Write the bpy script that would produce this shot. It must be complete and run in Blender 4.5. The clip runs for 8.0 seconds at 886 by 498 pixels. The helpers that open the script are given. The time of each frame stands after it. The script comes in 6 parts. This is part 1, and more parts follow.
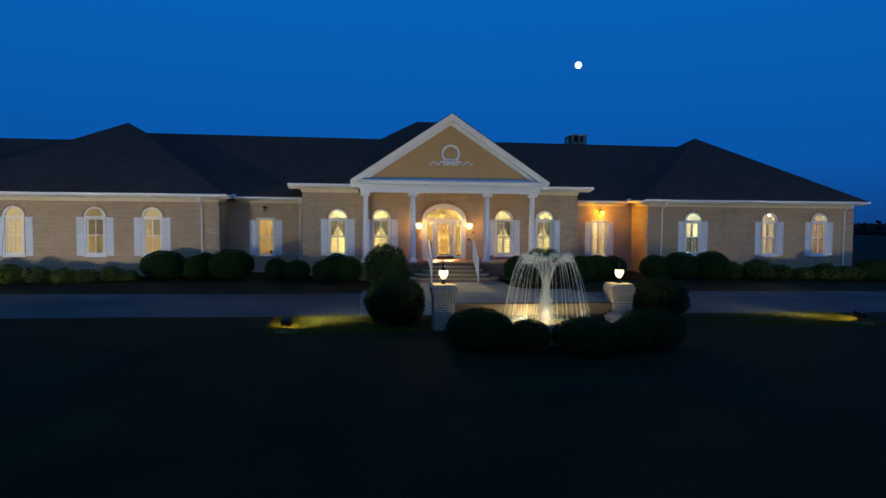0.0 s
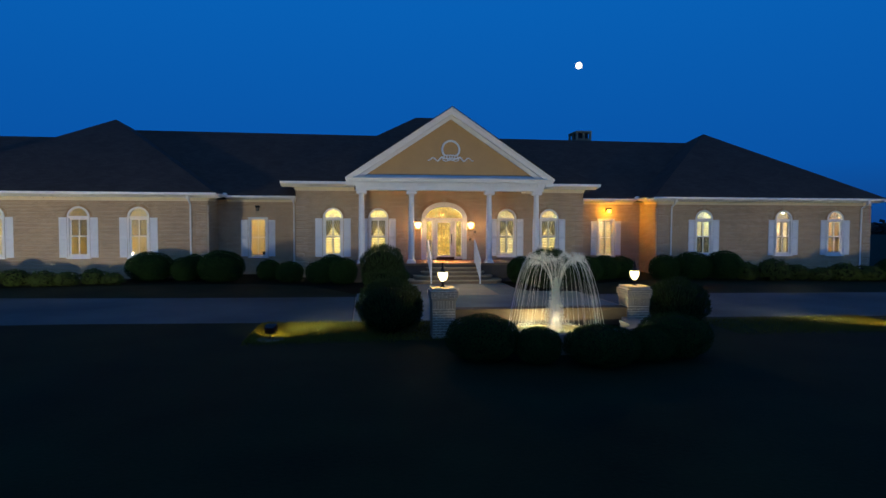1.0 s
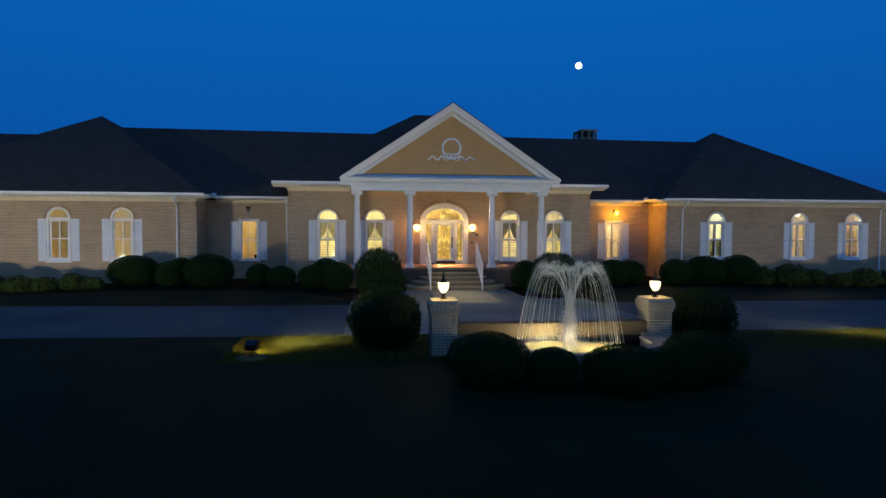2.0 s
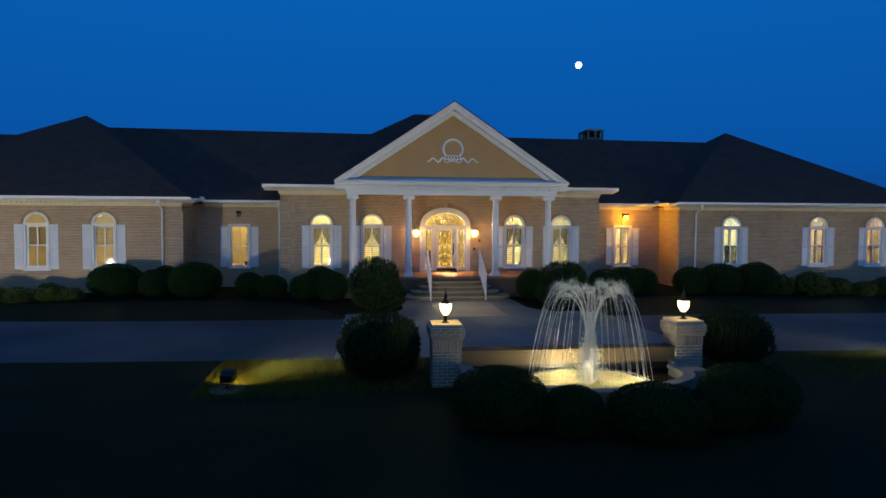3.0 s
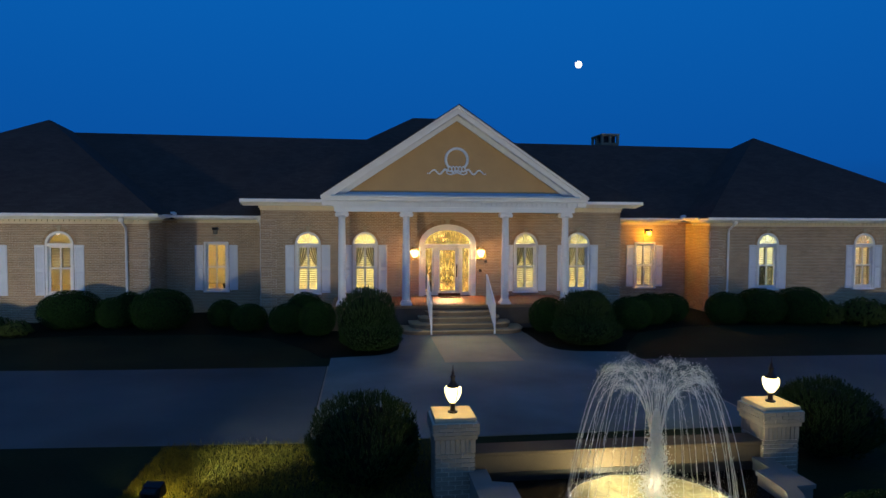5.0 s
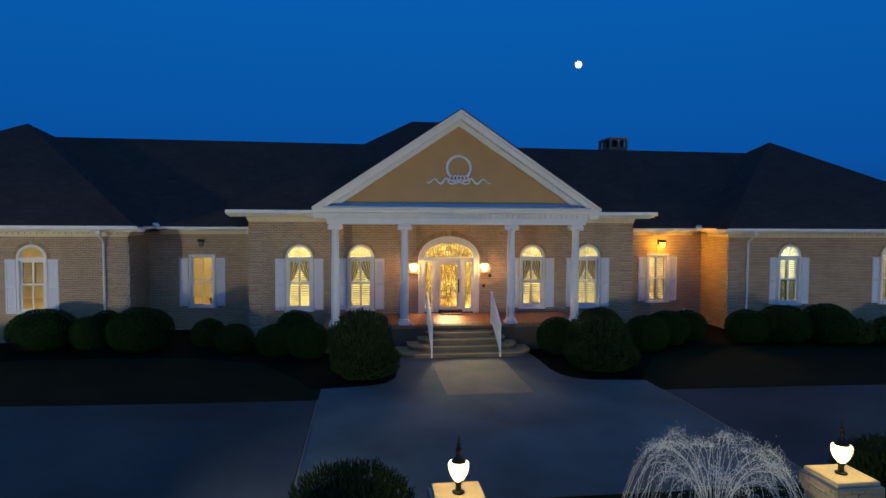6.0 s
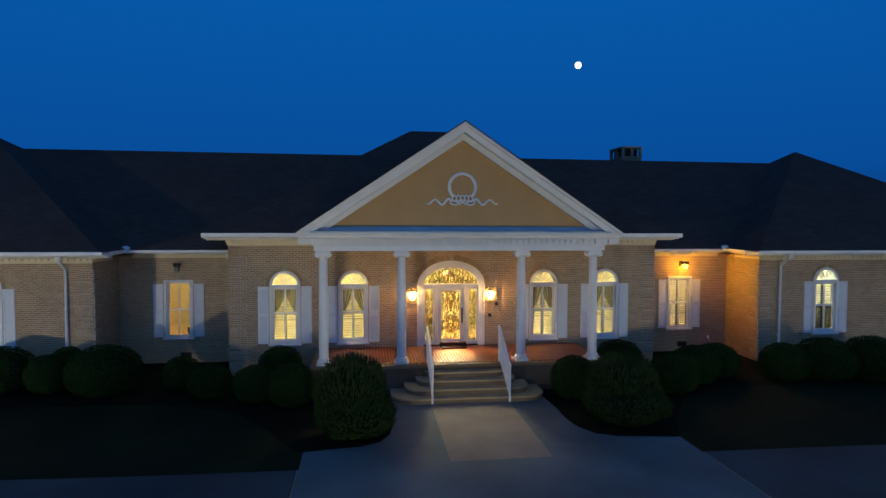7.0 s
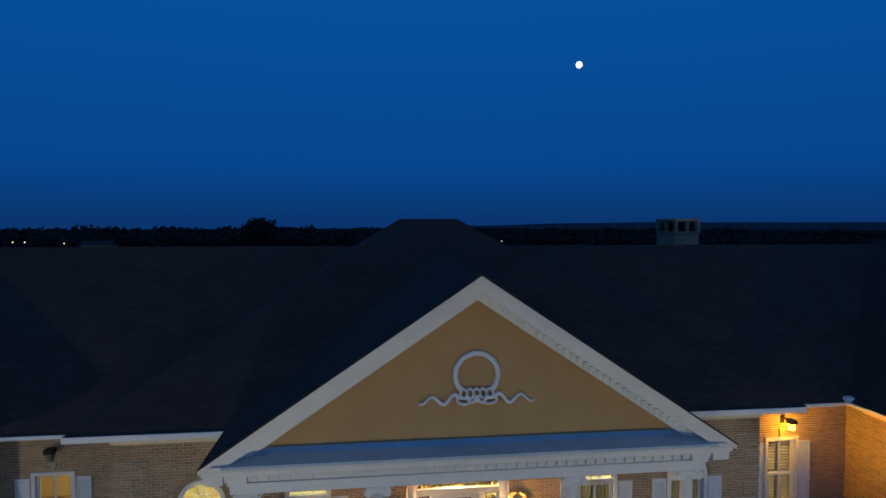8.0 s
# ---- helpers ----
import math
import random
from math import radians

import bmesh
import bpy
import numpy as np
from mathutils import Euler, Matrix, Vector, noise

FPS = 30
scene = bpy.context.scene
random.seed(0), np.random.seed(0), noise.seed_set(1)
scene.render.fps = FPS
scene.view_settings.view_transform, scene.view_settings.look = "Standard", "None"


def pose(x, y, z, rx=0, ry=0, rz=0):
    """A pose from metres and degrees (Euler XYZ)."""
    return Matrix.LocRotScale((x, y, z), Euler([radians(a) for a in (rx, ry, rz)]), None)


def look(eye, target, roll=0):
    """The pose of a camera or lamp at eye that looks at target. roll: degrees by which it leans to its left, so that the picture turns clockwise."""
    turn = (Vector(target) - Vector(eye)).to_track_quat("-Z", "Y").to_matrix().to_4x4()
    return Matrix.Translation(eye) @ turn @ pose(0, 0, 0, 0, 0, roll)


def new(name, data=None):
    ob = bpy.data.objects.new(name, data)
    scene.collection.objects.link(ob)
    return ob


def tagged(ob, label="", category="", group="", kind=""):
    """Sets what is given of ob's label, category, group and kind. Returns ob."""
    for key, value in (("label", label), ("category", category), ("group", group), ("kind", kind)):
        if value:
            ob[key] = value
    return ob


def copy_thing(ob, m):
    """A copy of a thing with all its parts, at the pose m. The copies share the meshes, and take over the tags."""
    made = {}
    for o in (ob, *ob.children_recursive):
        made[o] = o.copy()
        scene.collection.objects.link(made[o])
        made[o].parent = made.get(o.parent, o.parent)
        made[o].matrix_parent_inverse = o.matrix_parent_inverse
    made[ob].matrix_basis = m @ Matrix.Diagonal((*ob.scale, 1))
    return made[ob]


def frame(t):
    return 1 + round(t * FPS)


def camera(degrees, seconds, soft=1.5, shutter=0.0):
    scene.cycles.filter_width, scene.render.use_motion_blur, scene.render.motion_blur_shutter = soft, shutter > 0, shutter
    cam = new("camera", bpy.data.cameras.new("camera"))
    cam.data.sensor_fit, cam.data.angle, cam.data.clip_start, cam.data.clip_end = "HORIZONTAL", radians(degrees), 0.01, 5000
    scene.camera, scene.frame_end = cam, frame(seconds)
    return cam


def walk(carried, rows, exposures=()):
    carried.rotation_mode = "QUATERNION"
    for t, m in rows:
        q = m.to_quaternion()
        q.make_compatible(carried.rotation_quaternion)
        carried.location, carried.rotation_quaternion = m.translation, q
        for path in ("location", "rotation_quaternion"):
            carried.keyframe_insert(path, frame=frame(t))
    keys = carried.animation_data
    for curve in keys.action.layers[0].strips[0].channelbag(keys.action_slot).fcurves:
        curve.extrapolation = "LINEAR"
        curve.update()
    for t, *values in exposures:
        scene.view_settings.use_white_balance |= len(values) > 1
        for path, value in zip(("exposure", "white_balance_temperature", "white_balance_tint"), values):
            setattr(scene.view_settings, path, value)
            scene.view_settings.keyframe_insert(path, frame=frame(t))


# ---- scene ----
cam = camera(71.0, 8.0)
PATH = [
    (0, (-4.374, 7.319, 3.072), (-4.124, 9.301, 2.978), 0.4),
    (0.5, (-4.275, 8.026, 3.035), (-4.025, 10.008, 2.942), 0.3),
    (1, (-4.142, 8.789, 2.973), (-3.895, 10.772, 2.882), 0.2),
    (1.5, (-4.049, 9.570, 3.000), (-3.801, 11.553, 2.909), 0.3),
    (3, (-3.812, 12.035, 3.359), (-3.563, 14.018, 3.266), 0.3),
    (3.5, (-3.720, 12.886, 3.524), (-3.472, 14.869, 3.430), 0.3),
    (4, (-3.637, 13.723, 3.727), (-3.389, 15.705, 3.633), 0.3),
    (4.5, (-3.567, 14.577, 3.946), (-3.318, 16.559, 3.851), 0.3),
    (6, (-3.321, 17.165, 4.621), (-3.071, 19.147, 4.526), 0.3),
    (6.5, (-3.235, 18.053, 4.876), (-2.985, 20.035, 4.784), 0.3),
    (7, (-3.073, 19.616, 5.393), (-2.823, 21.598, 5.301), 0.2),
    (7.5, (-2.654, 23.294, 7.095), (-2.405, 25.277, 7.002), 0.2),
    (8, (-2.110, 27.334, 9.446), (-1.865, 29.316, 9.354), -0.1),
]
EXPOSURES = [(0, 0.20), (1.5, 0.16), (3, 0.12), (6.5, 0.0), (7, -0.06), (7.5, -0.16), (8, -0.32)]
walk(cam, [(t, look(eye, target, roll)) for t, eye, target, roll in PATH], EXPOSURES)

# ------------------------------------------------------------------ world and large lights
HY = 41.64          # the front wall of the middle block
SKY_LOW, SKY_MID, SKY_TOP = (0.004, 0.043, 0.19), (0.0022, 0.075, 0.33), (0.002, 0.10, 0.40)

world = bpy.data.worlds.new("dusk")
scene.world = world
world.use_nodes = True
wn, wl = world.node_tree.nodes, world.node_tree.links
wn.clear()
w_out, w_bg = wn.new("ShaderNodeOutputWorld"), wn.new("ShaderNodeBackground")
w_tc, w_sep, w_ramp = wn.new("ShaderNodeTexCoord"), wn.new("ShaderNodeSeparateXYZ"), wn.new("ShaderNodeValToRGB")
wl.new(w_tc.outputs["Generated"], w_sep.inputs[0])
wl.new(w_sep.outputs["Z"], w_ramp.inputs[0])
# the afterglow in the south, where the sun has gone down
w_south, w_glow = wn.new("ShaderNodeMapRange"), wn.new("ShaderNodeMix")
w_south.interpolation_type = "SMOOTHSTEP"
w_south.inputs["From Min"].default_value, w_south.inputs["From Max"].default_value = 0.05, -0.95
w_glow.data_type, w_glow.blend_type = "RGBA", "ADD"
w_glow.inputs[7].default_value = (0.072, 0.122, 0.185, 1)
wl.new(w_sep.outputs["Y"], w_south.inputs["Value"])
wl.new(w_south.outputs[0], w_glow.inputs["Factor"])
wl.new(w_ramp.outputs[0], w_glow.inputs[6])
wl.new(w_glow.outputs[2], w_bg.inputs[0])
wl.new(w_bg.outputs[0], w_out.inputs[0])
ramp = w_ramp.color_ramp
ramp.elements[0].position, ramp.elements[0].color = 0.0, (*SKY_LOW, 1)
ramp.elements[1].position, ramp.elements[1].color = 0.32, (*SKY_TOP, 1)
for pos, col in ((0.085, SKY_MID), (0.6, (0.010, 0.070, 0.25)), (0.95, (0.014, 0.060, 0.19))):
    e = ramp.elements.new(pos)
    e.color = (*col, 1)
w_bg.inputs[1].default_value = 1.0


def lamp(name, kind, where, power, colour, target=None, size=0.1, cone=90, blend=0.5):
    data = bpy.data.lights.new(name, kind)
    data.energy, data.color = power, colour
    if kind == "SPOT":
        data.spot_size, data.spot_blend, data.shadow_soft_size = radians(cone), blend, size
    elif kind == "AREA":
        data.size = size
    else:
        data.shadow_soft_size = size
    ob = new(name, data)
    ob.matrix_world = look(where, target) if target else Matrix.Translation(where)
    return ob


FLOOD_COL = (0.98, 0.92, 0.69)
# ground floodlights on the lawn: place, the compass aim of the head, watts
FLOODS = [
    ((-6.50, 24.50), (3.5, HY), 1450),
    ((10.70, 24.45), (0.0, HY), 1200),
    ((-21.6, 25.0), (-18.2, HY), 3500),
    ((23.5, 25.0), (18.5, HY), 1600),
]
for (fx, fy), (ax, ay), watts in FLOODS:
    flat_way = Vector((ax - fx, ay - fy, 0)).normalized()
    eye = Vector((fx, fy, 0.34)) + flat_way * 0.14
    aim = eye + flat_way * 10 + Vector((0, 0, 5.6))
    lamp("flood_lamp", "SPOT", tuple(eye), watts, FLOOD_COL, tuple(aim), 0.08, 100, 0.8)
# the bulb inside each head: its hood cuts the light that rakes the grass
def flood_heading(fx, ax):
    """Degrees from north to which a floodlight's head is turned."""
    return -14.0 if ax > fx else 14.0


for (fx, fy), (ax, ay), watts in FLOODS:
    bulb = pose(fx, fy, 0, 0, 0, flood_heading(fx, ax)) @ Vector((0, 0.106, 0.274))
    lamp("flood_bulb", "POINT", tuple(bulb), 50, (1.0, 0.74, 0.20), size=0.02)
SODIUM = (1.0, 0.42, 0.008)
for s in (-1, 1):
    lamp("sconce_lamp", "POINT", (1.41 * s, HY - 0.20, 2.72), 70, (1.0, 0.54, 0.18), size=0.07)
# the amber wall light: its jar glows all round, its reflector throws outwards from the wall
lamp("sodium_lamp", "POINT", (9.88, HY + 1.79, 3.53), 55, SODIUM, size=0.06)
lamp("sodium_reflector", "SPOT", (9.88, HY + 1.76, 3.53), 150, SODIUM, (10.6, HY + 1.0, 3.45), 0.05, 168, 1.0)
# recessed downlight over the door, unseen: added for the bright spot on the floor
lamp("assumed_porch_lamp", "SPOT", (-0.06, HY - 1.37, 4.585), 9500, (1.0, 0.72, 0.26), (-0.06, HY - 1.371, 0.0), 0.04, 23, 1.0)
for px_, in ((-2.18,), (2.98,)):
    lamp("lantern_lamp", "POINT", (px_, 24.55, 1.57), 19, (1.0, 0.72, 0.22), size=0.08)
POOL_LIGHTS = ((0.17, 23.89, 90), (1.25, 23.16, 72), (-0.22, 23.10, 32))
# unseen lamp added inside the water column to make it glow
lamp("column_fill_lamp", "POINT", (0.42, 23.3, 0.62), 2.6, (1.0, 0.84, 0.58), size=0.07)
for bx, by, watts in POOL_LIGHTS:
    lamp("pool_lamp", "POINT", (bx, by, 0.248), watts, (1.0, 0.90, 0.54), size=0.07)
# rooms: place of the ceiling lamp, watts, colour
ROOMS = [
    (-5.0, HY + 2.2, 3.9, 540, (1.0, 0.90, 0.40)),
    (0.05, HY + 1.7, 3.45, 1600, (1.0, 0.86, 0.50)),
    (5.0, HY + 2.2, 3.9, 480, (1.0, 0.90, 0.42)),
    (-10.0, HY + 4.4, 3.6, 60, (1.0, 0.66, 0.20)),
    (10.0, HY + 4.4, 3.6, 210, (1.0, 0.82, 0.50)),
    (-16.6, HY + 2.3, 3.7, 105, (1.0, 0.72, 0.27)),
    (-22.3, HY + 2.2, 3.7, 270, (1.0, 0.86, 0.48)),
    (14.7, HY + 2.4, 3.7, 300, (0.88, 1.0, 0.80)),
    (21.2, HY + 2.4, 3.7, 340, (1.0, 0.86, 0.52)),
]
for rx_, ry_, rz_, watts, col in ROOMS:
    lamp("room_lamp", "POINT", (rx_, ry_, rz_ - 0.12), watts, col, size=0.13)


# ------------------------------------------------------------------ materials
def material(name, colour, rough=0.6, metal=0.0, vary=0.15, scale=6.0, fine=60.0, bump=0.0, spec=0.3, per_piece=0.0, stretch=(1, 1, 1), alpha=1.0, sub=0.0):
    """Principled surface with mottling at two scales, fine relief, and an optional shift from piece to piece."""
    m = bpy.data.materials.new(name)
    m.use_nodes = True
    n, l = m.node_tree.nodes, m.node_tree.links
    b = n["Principled BSDF"]
    b.inputs["Roughness"].default_value, b.inputs["Metallic"].default_value = rough, metal
    b.inputs["Specular IOR Level"].default_value = spec
    tc, mp = n.new("ShaderNodeTexCoord"), n.new("ShaderNodeMapping")
    mp.inputs["Scale"].default_value = stretch
    l.new(tc.outputs["Object"], mp.inputs[0])
    big, small = n.new("ShaderNodeTexNoise"), n.new("ShaderNodeTexNoise")
    big.inputs["Scale"].default_value, small.inputs["Scale"].default_value = scale, fine
    big.inputs["Detail"].default_value, small.inputs["Detail"].default_value = 5, 3
    l.new(mp.outputs[0], big.inputs["Vector"])
    l.new(mp.outputs[0], small.inputs["Vector"])
    add = n.new("ShaderNodeMath")
    add.operation = "MULTIPLY_ADD"
    add.inputs[1].default_value = 0.45
    l.new(small.outputs["Fac"], add.inputs[0])
    l.new(big.outputs["Fac"], add.inputs[2])
    last = add.outputs[0]
    lo, hi = 0.45, 1.0
    if per_piece:
        oi, ge = n.new("ShaderNodeObjectInfo"), n.new("ShaderNodeNewGeometry")
        s1, s2 = n.new("ShaderNodeMath"), n.new("ShaderNodeMath")
        s1.operation, s2.operation = "ADD", "FRACT"
        l.new(oi.outputs["Random"], s1.inputs[0])
        l.new(ge.outputs["Random Per Island"], s1.inputs[1])
        l.new(s1.outputs[0], s2.inputs[0])
        s3 = n.new("ShaderNodeMath")
        s3.operation, s3.inputs[1].default_value = "MULTIPLY_ADD", per_piece
        l.new(s2.outputs[0], s3.inputs[0])
        l.new(last, s3.inputs[2])
        last, hi = s3.outputs[0], hi + per_piece * 0.9
    r = n.new("ShaderNodeMapRange")
    r.inputs["From Min"].default_value, r.inputs["From Max"].default_value = lo, hi
    r.inputs["To Min"].default_value, r.inputs["To Max"].default_value = 1 - vary, 1 + vary
    l.new(last, r.inputs["Value"])
    mul = n.new("ShaderNodeMix")
    mul.data_type, mul.blend_type = "RGBA", "MULTIPLY"
    mul.inputs["Factor"].default_value = 1.0
    mul.inputs[6].default_value = (*colour, 1)
    l.new(r.outputs[0], mul.inputs[7])
    l.new(mul.outputs[2], b.inputs["Base Color"])
    if bump:
        bp = n.new("ShaderNodeBump")
        bp.inputs["Strength"].default_value, bp.inputs["Distance"].default_value = bump, 0.02
        l.new(small.outputs["Fac"], bp.inputs["Height"])
        l.new(bp.outputs[0], b.inputs["Normal"])
    if alpha < 1:
        b.inputs["Alpha"].default_value = alpha
    if sub:
        b.inputs["Subsurface Weight"].default_value = sub
    return m


def glow(name, colour, strength):
    m = bpy.data.materials.new(name)
    m.use_nodes = True
    n, l = m.node_tree.nodes, m.node_tree.links
    n.clear()
    o, e = n.new("ShaderNodeOutputMaterial"), n.new("ShaderNodeEmission")
    e.inputs[0].default_value, e.inputs[1].default_value = (*colour, 1), strength
    l.new(e.outputs[0], o.inputs[0])
    return m


def clear_glass(name, tint=(1, 1, 1), rough=0.02, scale=0.0):
    """Thin pane: see-through, with a Fresnel gloss; optional leaded ripple."""
    m = bpy.data.materials.new(name)
    m.use_nodes = True
    n, l = m.node_tree.nodes, m.node_tree.links
    n.clear()
    o, mix = n.new("ShaderNodeOutputMaterial"), n.new("ShaderNodeMixShader")
    tr, gl, fr = n.new("ShaderNodeBsdfTransparent"), n.new("ShaderNodeBsdfGlossy"), n.new("ShaderNodeFresnel")
    tr.inputs[0].default_value = (*tint, 1)
    gl.inputs["Roughness"].default_value = rough
    fr.inputs["IOR"].default_value = 1.4
    l.new(fr.outputs[0], mix.inputs[0])
    l.new(tr.outputs[0], mix.inputs[1])
    l.new(gl.outputs[0], mix.inputs[2])
    if scale:
        nz, bp = n.new("ShaderNodeTexNoise"), n.new("ShaderNodeBump")
        nz.inputs["Scale"].default_value = scale
        bp.inputs["Strength"].default_value = 0.4
        l.new(nz.outputs["Fac"], bp.inputs["Height"])
        l.new(bp.outputs[0], gl.inputs["Normal"])
    l.new(mix.outputs[0], o.inputs[0])
    return m


def art_glass(name):
    """Bevelled, leaded door glass: slim facets of clear and pale amber between dark lead lines, under a Fresnel gloss."""
    m = clear_glass(name, (1, 1, 1), rough=0.12, scale=30)
    n, l = m.node_tree.nodes, m.node_tree.links
    tc, mp = n.new("ShaderNodeTexCoord"), n.new("ShaderNodeMapping")
    mp.inputs["Scale"].default_value = (1.0, 0.2, 0.22)
    cell, line = n.new("ShaderNodeTexVoronoi"), n.new("ShaderNodeTexVoronoi")
    line.feature = "DISTANCE_TO_EDGE"
    mx, lead = n.new("ShaderNodeMix"), n.new("ShaderNodeMix")
    sp, edge = n.new("ShaderNodeSeparateColor"), n.new("ShaderNodeMapRange")
    mx.data_type = lead.data_type = "RGBA"
    mx.inputs[6].default_value, mx.inputs[7].default_value = (0.40, 0.29, 0.12, 1), (1.0, 0.96, 0.80, 1)
    lead.inputs[6].default_value = (0.10, 0.075, 0.035, 1)
    edge.inputs["From Min"].default_value, edge.inputs["From Max"].default_value = 0.05, 0.10
    xyz, both, mirror = n.new("ShaderNodeSeparateXYZ"), n.new("ShaderNodeCombineXYZ"), n.new("ShaderNodeMath")
    mirror.operation = "ABSOLUTE"
    l.new(tc.outputs["Object"], xyz.inputs[0])
    l.new(xyz.outputs["X"], mirror.inputs[0])
    l.new(mirror.outputs[0], both.inputs["X"])
    l.new(xyz.outputs["Z"], both.inputs["Z"])
    l.new(both.outputs[0], mp.inputs[0])
    for v in (cell, line):
        v.inputs["Scale"].default_value = 27
        l.new(mp.outputs[0], v.inputs["Vector"])
    l.new(cell.outputs["Color"], sp.inputs[0])
    l.new(sp.outputs[0], mx.inputs["Factor"])
    l.new(line.outputs["Distance"], edge.inputs["Value"])
    l.new(edge.outputs[0], lead.inputs["Factor"])
    l.new(mx.outputs[2], lead.inputs[7])
    tr = [q for q in n if q.type == "BSDF_TRANSPARENT"][0]
    l.new(lead.outputs[2], tr.inputs[0])
    return m


def thin_cloth(name, colour, through_share=0.5, scale=25, low=0.75, high=1.2):
    m = bpy.data.materials.new(name)
    m.use_nodes = True
    n, l = m.node_tree.nodes, m.node_tree.links
    n.clear()
    o, mix = n.new("ShaderNodeOutputMaterial"), n.new("ShaderNodeMixShader")
    d, t = n.new("ShaderNodeBsdfDiffuse"), n.new("ShaderNodeBsdfTranslucent")
    nz, r = n.new("ShaderNodeTexNoise"), n.new("ShaderNodeMix")
    nz.inputs["Scale"].default_value, nz.inputs["Detail"].default_value = scale, 4
    r.data_type = "RGBA"
    r.inputs[6].default_value = (*[c * low for c in colour], 1)
    r.inputs[7].default_value = (*[min(1, c * high) for c in colour], 1)
    l.new(nz.outputs["Fac"], r.inputs["Factor"])
    l.new(r.outputs[2], d.inputs[0])
    l.new(r.outputs[2], t.inputs[0])
    mix.inputs[0].default_value = through_share
    l.new(d.outputs[0], mix.inputs[1])
    l.new(t.outputs[0], mix.inputs[2])
    l.new(mix.outputs[0], o.inputs[0])
    return m


def shingle_material():
    """Dark architectural shingles: courses of tabs with a small random shade."""
    m = bpy.data.materials.new("asphalt_shingles")
    m.use_nodes = True
    n, l = m.node_tree.nodes, m.node_tree.links
    b = n["Principled BSDF"]
    b.inputs["Roughness"].default_value = 0.9
    b.inputs["Specular IOR Level"].default_value = 0.15
    uv, br, nz = n.new("ShaderNodeUVMap"), n.new("ShaderNodeTexBrick"), n.new("ShaderNodeTexNoise")
    uv.uv_map = "slope"
    br.inputs["Scale"].default_value = 1.0
    br.inputs["Brick Width"].default_value, br.inputs["Row Height"].default_value = 0.30, 0.145
    br.inputs["Mortar Size"].default_value = 0.006
    br.inputs["Color1"].default_value = (0.052, 0.042, 0.036, 1)
    br.inputs["Color2"].default_value = (0.068, 0.054, 0.047, 1)
    br.inputs["Mortar"].default_value = (0.040, 0.032, 0.028, 1)
    l.new(uv.outputs[0], br.inputs["Vector"])
    nz.inputs["Scale"].default_value, nz.inputs["Detail"].default_value = 0.8, 6
    tc = n.new("ShaderNodeTexCoord")
    l.new(tc.outputs["Object"], nz.inputs["Vector"])
    r, mul = n.new("ShaderNodeMapRange"), n.new("ShaderNodeMix")
    r.inputs["To Min"].default_value, r.inputs["To Max"].default_value = 0.72, 1.28
    l.new(nz.outputs["Fac"], r.inputs["Value"])
    mul.data_type, mul.blend_type = "RGBA", "MULTIPLY"
    mul.inputs["Factor"].default_value = 1
    l.new(br.outputs["Color"], mul.inputs[6])
    l.new(r.outputs[0], mul.inputs[7])
    l.new(mul.outputs[2], b.inputs["Base Color"])
    bp = n.new("ShaderNodeBump")
    bp.inputs["Strength"].default_value, bp.inputs["Distance"].default_value = 0.6, 0.01
    l.new(br.outputs["Fac"], bp.inputs["Height"])
    bp.invert = True
    l.new(bp.outputs[0], b.inputs["Normal"])
    return m


M_BRICK = material("tan_brick", (0.385, 0.262, 0.152), 0.85, vary=0.34, scale=0.7, fine=45, bump=0.3, per_piece=0.5)
M_MORTAR = material("grey_mortar", (0.70, 0.60, 0.46), 0.95, vary=0.12, scale=2, fine=90, bump=0.2)
M_QUOIN = material("quoin_brick", (0.40, 0.28, 0.18), 0.85, vary=0.28, scale=0.9, fine=45, bump=0.3, per_piece=0.5)
M_STUCCO = material("tan_stucco", (0.49, 0.30, 0.132), 0.9, vary=0.07, scale=1.6, fine=140, bump=0.15)
M_WHITE = material("white_paint", (0.80, 0.79, 0.76), 0.45, vary=0.05, scale=2.5, fine=30, bump=0.04)
M_CREAM = material("cream_eave_paint", (0.78, 0.68, 0.47), 0.5, vary=0.06, scale=2.5, fine=30, bump=0.04)
# flashing tinted blue: light from the sky is put into its colour
M_FLASH = material("sky_blue_flashing", (0.42, 0.54, 0.62), 0.5, vary=0.14, scale=1.5, fine=20)
# porch base darkened in colour for the shade of the shrubs before it
M_PORCHBASE = material("shaded_porch_concrete", (0.10, 0.078, 0.06), 0.9, vary=0.25, scale=1.5, fine=60, bump=0.2)
M_PAVBED = material("dark_paver_joint", (0.05, 0.035, 0.028), 0.95, vary=0.2)
M_SHUTTER = material("white_shutter_paint", (0.76, 0.77, 0.78), 0.5, vary=0.05, scale=3, fine=40, bump=0.04)
M_ROOF = shingle_material()
M_EDGE = material("shingle_edge_asphalt", (0.048, 0.038, 0.033), 0.9, vary=0.2, scale=4, fine=60, spec=0.15)
M_CHIM = material("weathered_chimney_brick", (0.30, 0.23, 0.155), 0.9, vary=0.3, scale=3, fine=40, bump=0.3)
M_DARK = material("dark_bronze_metal", (0.035, 0.030, 0.026), 0.45, 0.6, vary=0.2, scale=12, fine=90)
M_BLACK = material("black_painted_metal", (0.012, 0.012, 0.013), 0.4, 0.3, vary=0.2, scale=12, fine=90)
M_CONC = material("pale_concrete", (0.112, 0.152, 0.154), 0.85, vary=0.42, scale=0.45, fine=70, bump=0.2)
